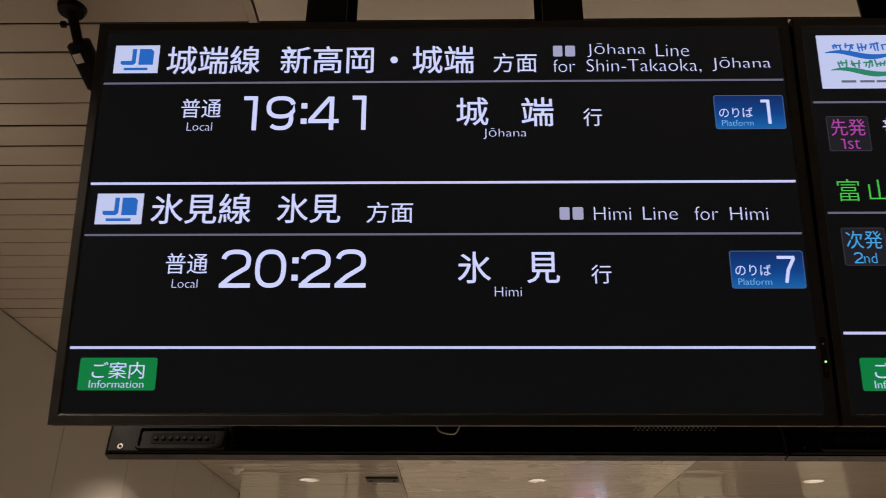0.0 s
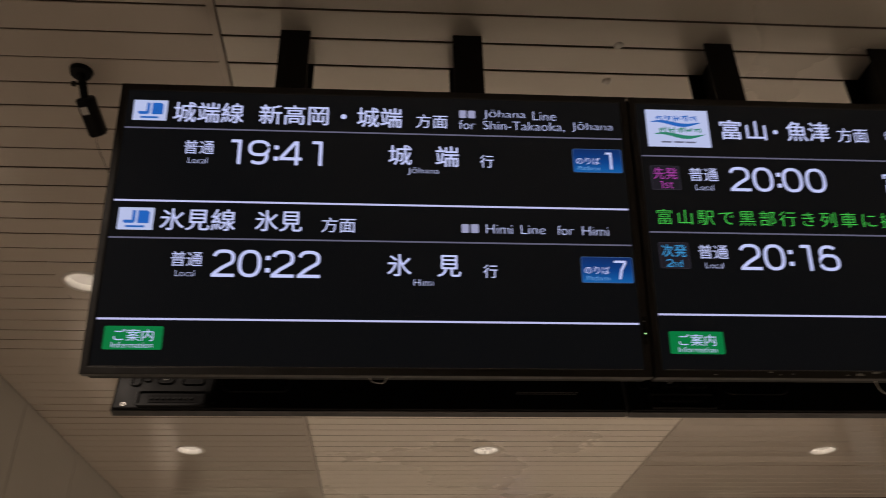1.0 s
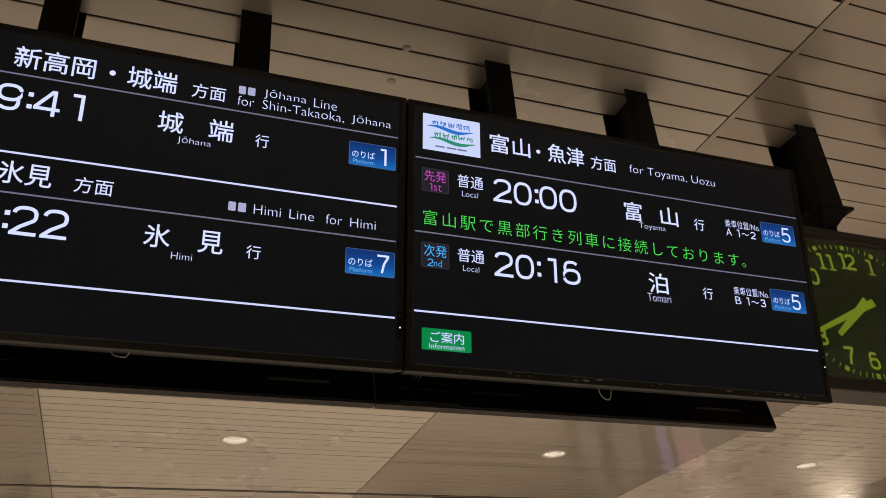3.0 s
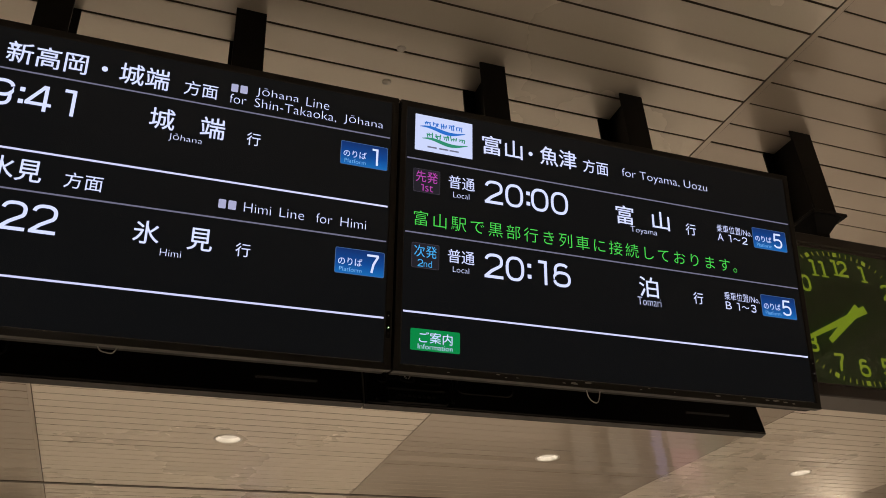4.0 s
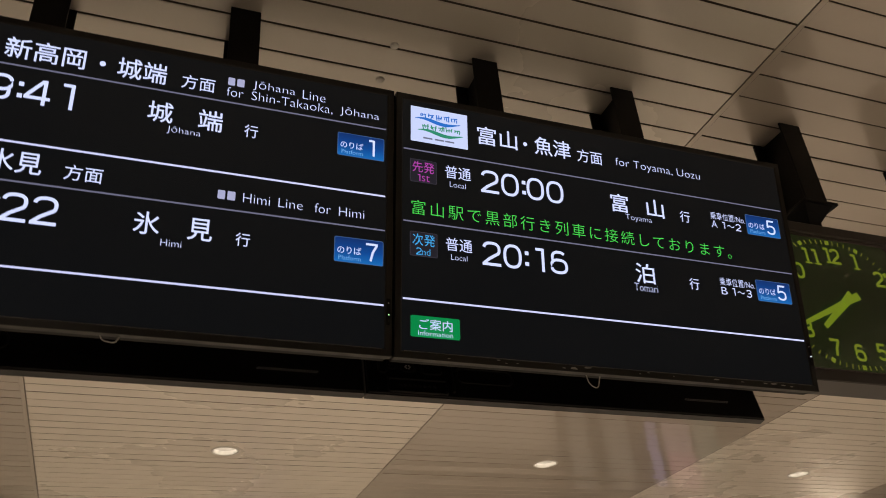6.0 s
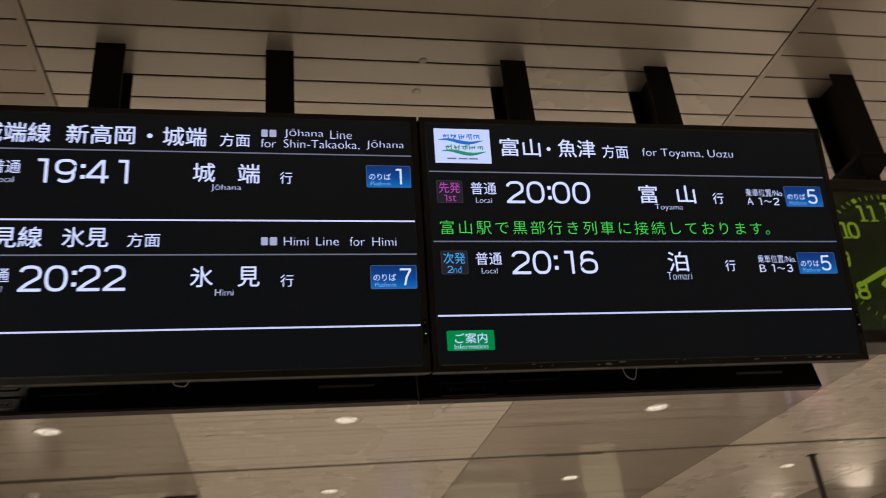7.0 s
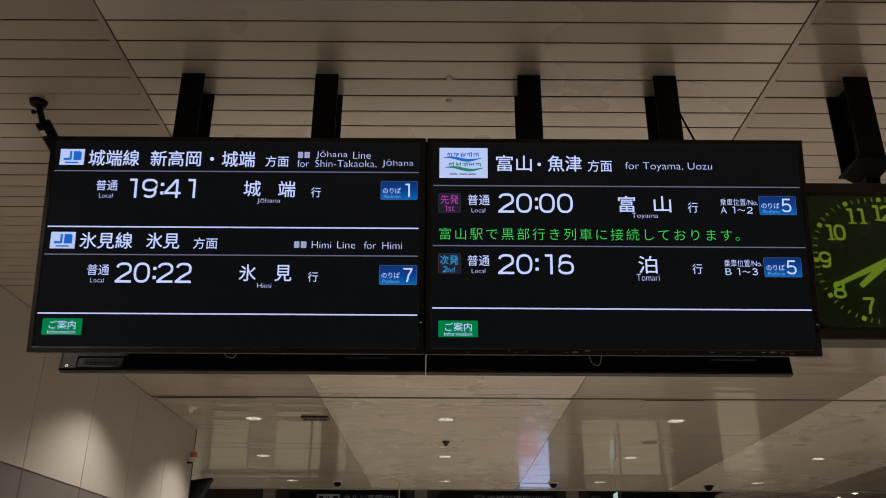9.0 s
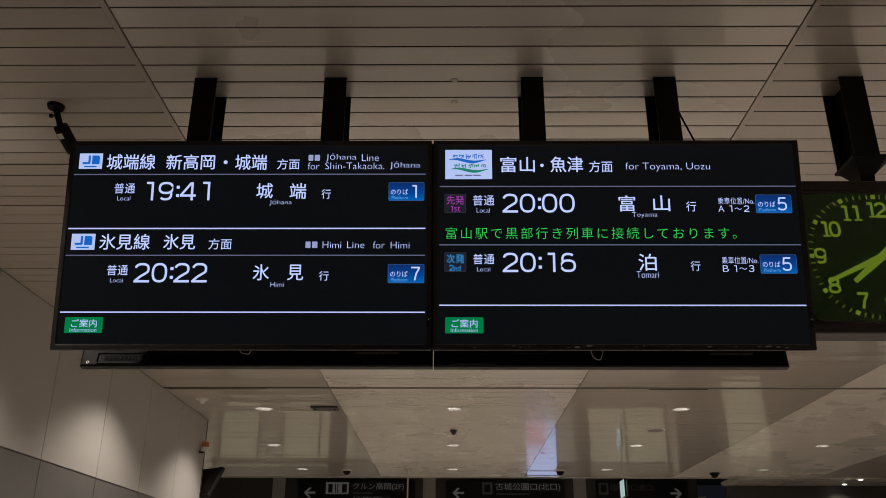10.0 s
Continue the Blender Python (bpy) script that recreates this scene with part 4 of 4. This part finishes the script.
# ---------------------------------------------------------------- downlights
def downlight(m):
    ob = thing("downlight", m, "round recessed ceiling downlight with a white trim ring, lit", "ceiling light", "ceiling downlights")
    bm = bmesh.new()
    prof = [(HOLE_R + 0.016, 0.0), (HOLE_R + 0.014, -0.004), (HOLE_R - 0.002, -0.004), (HOLE_R - 0.004, 0.0), (HOLE_R - 0.010, 0.030)]
    rings = [[bm.verts.new((r * math.cos(a), r * math.sin(a), z)) for a in (2 * math.pi * j / 32 for j in range(32))] for r, z in prof]
    for a, b in zip(rings, rings[1:]):
        for j in range(32):
            bm.faces.new((a[j], a[(j + 1) % 32], b[(j + 1) % 32], b[j]))
    bmesh.ops.recalc_face_normals(bm, faces=bm.faces)
    part("trim_ring", bm, WHITE_PLASTIC, ob, smooth=True)
    bm = bmesh.new()
    prof = [(HOLE_R - 0.010, 0.030), (HOLE_R - 0.018, 0.058), (HOLE_R - 0.045, 0.085), (0.0, 0.09)]
    rings = [[bm.verts.new((r * math.cos(a), r * math.sin(a), z)) for a in (2 * math.pi * j / 32 for j in range(32))] for r, z in prof[:3]]
    for a, b in zip(rings, rings[1:]):
        for j in range(32):
            bm.faces.new((a[j], a[(j + 1) % 32], b[(j + 1) % 32], b[j]))
    bm.faces.new(rings[-1])
    part("reflector", bm, REFLECTOR, ob, smooth=True)
    part("lamp", add_tube(bmesh.new(), pose(0, 0, 0.078), 0.036, 0.036, 0.006, 20), LIT, ob, "glowing warm white lamp")
    return ob


def add_rim_disc(r, deep):
    """A thin bevelled disc hanging under z = 0."""
    bm = add_tube(bmesh.new(), pose(0, 0, -deep / 2), r, r * 0.95, deep, 28)
    return bm


one = downlight(pose(LAMPS[0][0], LAMPS[0][1], CEIL))
for lx, ly in LAMPS[1:]:
    copy_thing(one, pose(lx, ly, CEIL))

# fittings for the added, unseen lamps over the end wall
for lx, ly in ADDED_SOFFIT_LAMPS:
    copy_thing(one, pose(lx, ly, 3.80))
for lx, ly in ((9.54, 16.75), (9.54, 17.55)):
    ob = thing("downlight", pose(lx, ly, 3.93), "small round surface downlight, lit", "ceiling light", "passage downlights")
    part("trim_ring", add_rim_disc(0.075, 0.012), WHITE_PLASTIC, ob)
    part("lamp", add_tube(bmesh.new(), pose(0, 0, -0.014), 0.042, 0.042, 0.004, 20), LIT, ob, "glowing warm white lamp")

# ---------------------------------------------------------------- small ceiling fittings
def button(x, y, r=0.017):
    bm = bmesh.new()
    bmesh.ops.create_uvsphere(bm, u_segments=20, v_segments=10, radius=r, matrix=Matrix.Diagonal((1, 1, 0.28, 1)))
    ob = thing("ceiling_button", pose(x, y, CEIL - 0.001), "small white round plug on the ceiling slat", "ceiling plug", "ceiling plugs")
    part("dome", bm, PLUG, ob, smooth=True)


button(0.762, 1.341)
button(0.762, 1.524)
button(3.32, 1.545)


def detector(x, y, label, top=WHITE_PLASTIC, low=WHITE_PLASTIC, r=0.06):
    ob = thing("smoke_detector", pose(x, y, CEIL), label, "smoke detector", "ceiling detectors")
    part("base", add_tube(bmesh.new(), pose(0, 0, -0.010), r * 0.92, r, 0.022, 28), top, ob)
    part("sensor_head", add_tube(bmesh.new(), pose(0, 0, -0.038), r * 0.45, r * 0.72, 0.036, 28), low, ob)
    part("tip", add_tube(bmesh.new(), pose(0, 0, -0.060), r * 0.25, r * 0.32, 0.010, 20), low, ob)


detector(-2.19, 7.95, "white domed smoke detector on the ceiling", r=0.075)
detector(0.786, 9.98, "small dark brown heat detector on the ceiling", top=CLOCK_CASE, low=CLOCK_CASE, r=0.055)


def dome_camera(x, y, top):
    ob = thing("dome_camera", pose(x, y, CEIL), "dark dome security camera with a pale ceiling base" if top is WHITE_PLASTIC else "dark dome security camera on the ceiling", "security camera", "dome cameras")
    part("base", add_tube(bmesh.new(), pose(0, 0, -0.012), 0.088, 0.095, 0.024, 32), BAR if top is WHITE_PLASTIC else top, ob)
    bm = bmesh.new()
    bmesh.ops.create_uvsphere(bm, u_segments=28, v_segments=14, radius=0.070, matrix=Matrix.Translation((0, 0, -0.024)))
    bmesh.ops.bisect_plane(bm, geom=bm.verts[:] + bm.edges[:] + bm.faces[:], plane_co=(0, 0, -0.024), plane_no=(0, 0, 1), clear_outer=True)
    part("dome", bm, CASE, ob, "smoked dark dome", smooth=True)


dome_camera(-1.17, 14.0, WHITE_PLASTIC)
dome_camera(2.76, 14.0, WHITE_PLASTIC)
dome_camera(5.68, 14.3, CASE)

speaker = thing("ceiling_speaker", pose(3.60, 9.94, CEIL), "flat round grey ceiling loudspeaker grille", "loudspeaker")
part("ring", add_tube(bmesh.new(), pose(0, 0, -0.004), 0.130, 0.135, 0.010, 40), BAR, speaker)
part("grille", add_tube(bmesh.new(), pose(0, 0, -0.007), 0.112, 0.112, 0.010, 40), material("speaker_grille", (0.22, 0.20, 0.18), 0.6, bump=0.4, bump_scale=900), speaker)

bracket = thing("ceiling_bracket", pose(-0.81, 8.47, CEIL), "dark flat bracket fixed under the ceiling", "bracket")
part("plate", box(-0.165, 0.165, -0.10, 0.10, -0.020, 0.0, 0.003), CLOCK_CASE, bracket)
for x in (-0.12, 0.12):
    part("bolt", add_tube(bmesh.new(), pose(x, 0, -0.022), 0.012, 0.012, 0.014, 12), STEEL_BLACK, bracket)

hatch = thing("access_hatch", pose(-1.52, 7.90, CEIL), "square access hatch flush in the slatted ceiling", "access hatch")
for x0, x1, y0, y1 in ((-0.33, 0.33, -0.30, -0.29), (-0.33, 0.33, 0.26, 0.27), (-0.33, -0.32, -0.29, 0.26), (0.32, 0.33, -0.29, 0.26)):
    part("frame_bar", box(x0, x1, y0, y1, -0.002, 0.004, 0.001), material("hatch_frame", (0.24, 0.22, 0.20), 0.4, vary=0.1), hatch)

# ---------------------------------------------------------------- spotlight beside the displays
spot = thing("ceiling_spotlight", pose(-1.134, 1.550, CEIL), "small black cylindrical spotlight on a swivel mount under the ceiling, unlit", "spotlight")
part("mount_disc", add_tube(bmesh.new(), pose(0, 0, -0.008), 0.036, 0.041, 0.016, 32), STEEL_BLACK, spot)
A = Vector((0.0, 0.004, -0.014))
B = Vector((0.012, 0.050, -0.080))
aim = Vector((0.032, 0.110, -0.074)).normalized()
quat = aim.to_track_quat("Z", "Y").to_matrix().to_4x4()
stem = (B - A).normalized().to_track_quat("Z", "Y").to_matrix().to_4x4()
part("neck", add_tube(bmesh.new(), Matrix.Translation((A + B) / 2) @ stem, 0.015, 0.014, (B - A).length + 0.012, 16), STEEL_BLACK, spot)
knob = part("knob", add_tube(bmesh.new(), pose(-0.024, 0.018, -0.044, 0, 90, 0), 0.010, 0.010, 0.012, 14), STEEL_BLACK, spot)
part("knob_shaft", add_tube(bmesh.new(), pose(-0.010, 0.018, -0.044, 0, 90, 0), 0.004, 0.004, 0.02, 10), STEEL_BLACK, knob)
bm = bmesh.new()
add_tube(bm, Matrix.Translation(B + aim * 0.069) @ quat, 0.034, 0.034, 0.138, 36)
bmesh.ops.bevel(bm, geom=[e for e in bm.edges if e.calc_face_angle(0) > 1.0], offset=0.004, segments=2, affect="EDGES")
part("body", bm, STEEL_BLACK, spot, smooth=False)
bm = add_tube(bmesh.new(), Matrix.Translation(B + aim * 0.139) @ quat, 0.029, 0.029, 0.004, 28)
part("lens", bm, HOLE, spot)
end = B + aim * 0.137
sweep("wire", [tuple(end + Vector(p)) for p in ((0.0, -0.01, -0.024), (0.010, -0.02, -0.060), (0.045, -0.03, -0.130), (0.110, -0.04, -0.240), (0.20, -0.05, -0.30))], 0.0011, STEEL_BLACK, spot, "thin dark hanging wire")
side = Vector((-0.22, -0.75, -0.63))
side = (side - aim * side.dot(aim)).normalized()
m = Matrix.Translation(B + aim * 0.040 + side * 0.0338) @ side.to_track_quat("Z", "Y").to_matrix().to_4x4()
bm = bmesh.new()
add_box(bm, -0.013, 0.013, -0.014, 0.014, -0.004, 0.0006)
bm.transform(m)
part("sticker", bm, PLUG, spot, "small pale printed sticker")

# ---------------------------------------------------------------- things on and past the side wall
beacon = thing("warning_beacon", pose(-2.40, 9.02, 3.34), "small amber and white warning beacon on a wall bracket", "warning light")
part("bracket", box(-0.07, 0.0, -0.02, 0.02, -0.08, -0.06, 0.002), STEEL_BLACK, beacon)
part("base", add_tube(bmesh.new(), pose(0, 0, -0.035), 0.046, 0.046, 0.055, 24), WHITE_PLASTIC, beacon)
part("lens", add_tube(bmesh.new(), pose(0, 0, 0.025), 0.044, 0.040, 0.07, 24), AMBER, beacon, "amber lens")

monitor = thing("wall_monitor", pose(-2.205, 9.30, 3.12, -28, 0, -37), "black monitor on a wall arm beside the passage", "monitor")
part("body", box(-0.46, 0.0, -0.02, 0.03, -0.42, 0.0, 0.006), CASE, monitor)
part("screen", box(-0.445, -0.015, 0.0295, 0.033, -0.405, -0.015), SCREEN, monitor)
part("arm", box(-0.37, -0.31, -0.10, -0.02, -0.25, -0.19, 0.004), STEEL_BLACK, monitor)

# ---------------------------------------------------------------- direction signs at the far end
SIGN_Y = 20.05


def sign(x0, x1, label):
    ob = thing("direction_sign", pose(x0, SIGN_Y, 3.43), label, "direction sign", "direction signs")
    w, h = x1 - x0, 0.86
    part("board", box(0, w, 0.0, 0.10, 0, h, 0.005), SIGN_BLACK, ob)
    for x in (0.3, w - 0.3):
        part("bracket", box(x - 0.03, x + 0.03, 0.10, 0.15, 0.40, h - 0.1, 0.003), STEEL_BLACK, ob)
    return ob


def arrow(ob, x, z, flip=1):
    bm = bmesh.new()
    add_plate(bm, [(x - 0.14 * flip, z), (x - 0.02 * flip, z + 0.12), (x + 0.05 * flip, z + 0.12), (x - 0.045 * flip, z + 0.025), (x + 0.15 * flip, z + 0.025),
                   (x + 0.15 * flip, z - 0.025), (x - 0.045 * flip, z - 0.025), (x + 0.05 * flip, z - 0.12), (x - 0.02 * flip, z - 0.12)][::-flip], -0.002, 0.0015)
    part("arrow", bm, SIGN_WHITE_GLOW, ob)


s = sign(-3.10, -0.15, "black direction sign with white arrow, pictograms and lettering")
arrow(s, 0.28, 0.56)
part("pictogram_field", plate(0.69, 0.525, 1.27, 0.815, -0.002, 0.0015), SIGN_WHITE_GLOW, s)
for x, w in ((0.75, 0.11), (0.92, 0.025), (0.98, 0.025), (1.10, 0.12)):
    part("pictogram", plate(x, 0.56, x + w, 0.77, -0.0035, 0.0012), SIGN_BLACK, s)
lettering("クルン高岡(2F)", 1.37, 0.61, 2.66, 0.805, -0.003, SIGN_WHITE_GLOW, s)
part("text_bar", plate(1.38, 0.535, 1.88, 0.565, -0.003, 0.001), SIGN_GREY, s)
lettering("地下街(B1)", 1.37, 0.27, 2.56, 0.47, -0.003, SIGN_WHITE_GLOW, s)
s = sign(0.63, 3.61, "black direction sign with white arrow and station exit lettering")
arrow(s, 0.30, 0.56)
part("pictogram_field", plate(0.91, 0.525, 1.17, 0.815, -0.002, 0.0015), SIGN_GREY, s)
part("pictogram", plate(0.965, 0.58, 1.115, 0.765, -0.0035, 0.0012), SIGN_BLACK, s)
lettering("古城公園口(北口)", 1.25, 0.60, 2.88, 0.805, -0.003, SIGN_WHITE_GLOW, s)
part("text_bar", plate(1.27, 0.52, 2.08, 0.55, -0.003, 0.001), SIGN_GREY, s)
part("text_bar", plate(1.25, 0.28, 2.60, 0.42, -0.003, 0.001), SIGN_GREY, s)
s = sign(4.42, 6.68, "black direction sign with grey exit lettering and white arrow")
part("pictogram_field", plate(0.06, 0.525, 0.30, 0.815, -0.002, 0.0015), SIGN_GREY, s)
part("pictogram", plate(0.11, 0.58, 0.25, 0.765, -0.0035, 0.0012), SIGN_BLACK, s)
lettering("瑞龍寺口(南口)", 0.36, 0.60, 1.46, 0.785, -0.003, SIGN_GREY, s)
arrow(s, 2.0, 0.56, -1)


def drop_rod(x, y, z0):
    ob = thing("ceiling_rod", pose(x, y, CEIL), "thin pale rod hanging from a ceiling flange", "hanging rod")
    part("flange", add_tube(bmesh.new(), pose(0, 0, -0.008), 0.075, 0.075, 0.016, 24), BAR, ob)
    part("rod", add_tube(bmesh.new(), pose(0, 0, (z0 - CEIL) / 2), 0.014, 0.014, CEIL - z0, 14), BAR, ob)


drop_rod(-0.035, 13.85, 2.7)
pole = thing("hanging_pole", pose(6.48, 8.03, CEIL), "dark brown square pole hanging from the ceiling", "hanging pole")
part("flange", box(-0.05, 0.05, -0.05, 0.05, -0.012, 0.0, 0.002), CLOCK_CASE, pole)
part("pole", box(-0.026, 0.026, -0.026, 0.026, -1.5, -0.012, 0.003), CLOCK_CASE, pole)

exit_sign = thing("exit_sign", pose(3.72, 13.1, 3.30), "lit green and white exit sign panel, edge on", "exit sign")
part("panel", box(-0.018, 0.018, -0.20, 0.20, -0.15, 0.15, 0.004), STEEL_BLACK, exit_sign)
for s_ in (-1, 1):
    part("lit_face", box(min(0.0185 * s_, 0.021 * s_), max(0.0185 * s_, 0.021 * s_), -0.19, 0.19, -0.14, 0.14), EXIT_PANEL, exit_sign)
part("rod", add_tube(bmesh.new(), pose(0, 0, 0.30), 0.008, 0.008, 0.27, 10), BAR, exit_sign)

advert = thing("advert_screen", pose(3.12, 20.45, 2.40), "tall bright white and red advertising screen standing in the hall", "advertising screen")
part("case", box(-0.43, 0.43, 0.02, 0.20, -2.40, 0.72, 0.006), CASE, advert)
part("panel", box(-0.39, 0.39, 0.012, 0.022, -0.80, 0.66), AD_WHITE, advert)
part("red_field", box(-0.37, 0.10, 0.008, 0.0119, -0.75, -0.20), AD_RED, advert)

board = thing("poster_board", pose(7.90, 10.3, 0.0), "freestanding lit poster board with white, pink and pale green panels", "poster board")
part("frame", box(-1.55, 1.45, 0.03, 0.14, 0.05, 2.62, 0.01, 2), CASE, board)
for x in (-1.25, 1.15):
    part("foot", box(x - 0.05, x + 0.05, -0.25, 0.40, 0.0, 0.05, 0.005), STEEL_BLACK, board)
for x0, x1, z0, z1, mat in ((-1.425, -1.07, 1.2, 2.52, AD_WARM), (-0.78, -0.33, 1.3, 2.52, AD_WARM), (0.02, 0.22, 1.45, 2.50, POSTER_BLUE), (0.28, 0.87, 1.95, 2.50, AD_PINK), (0.28, 0.87, 1.42, 1.94, AD_BLUSH), (0.94, 1.40, 1.3, 2.2, AD_GREEN)):
    part("poster_panel", box(x0, x1, 0.02, 0.032, z0, z1, 0.003), mat, board)
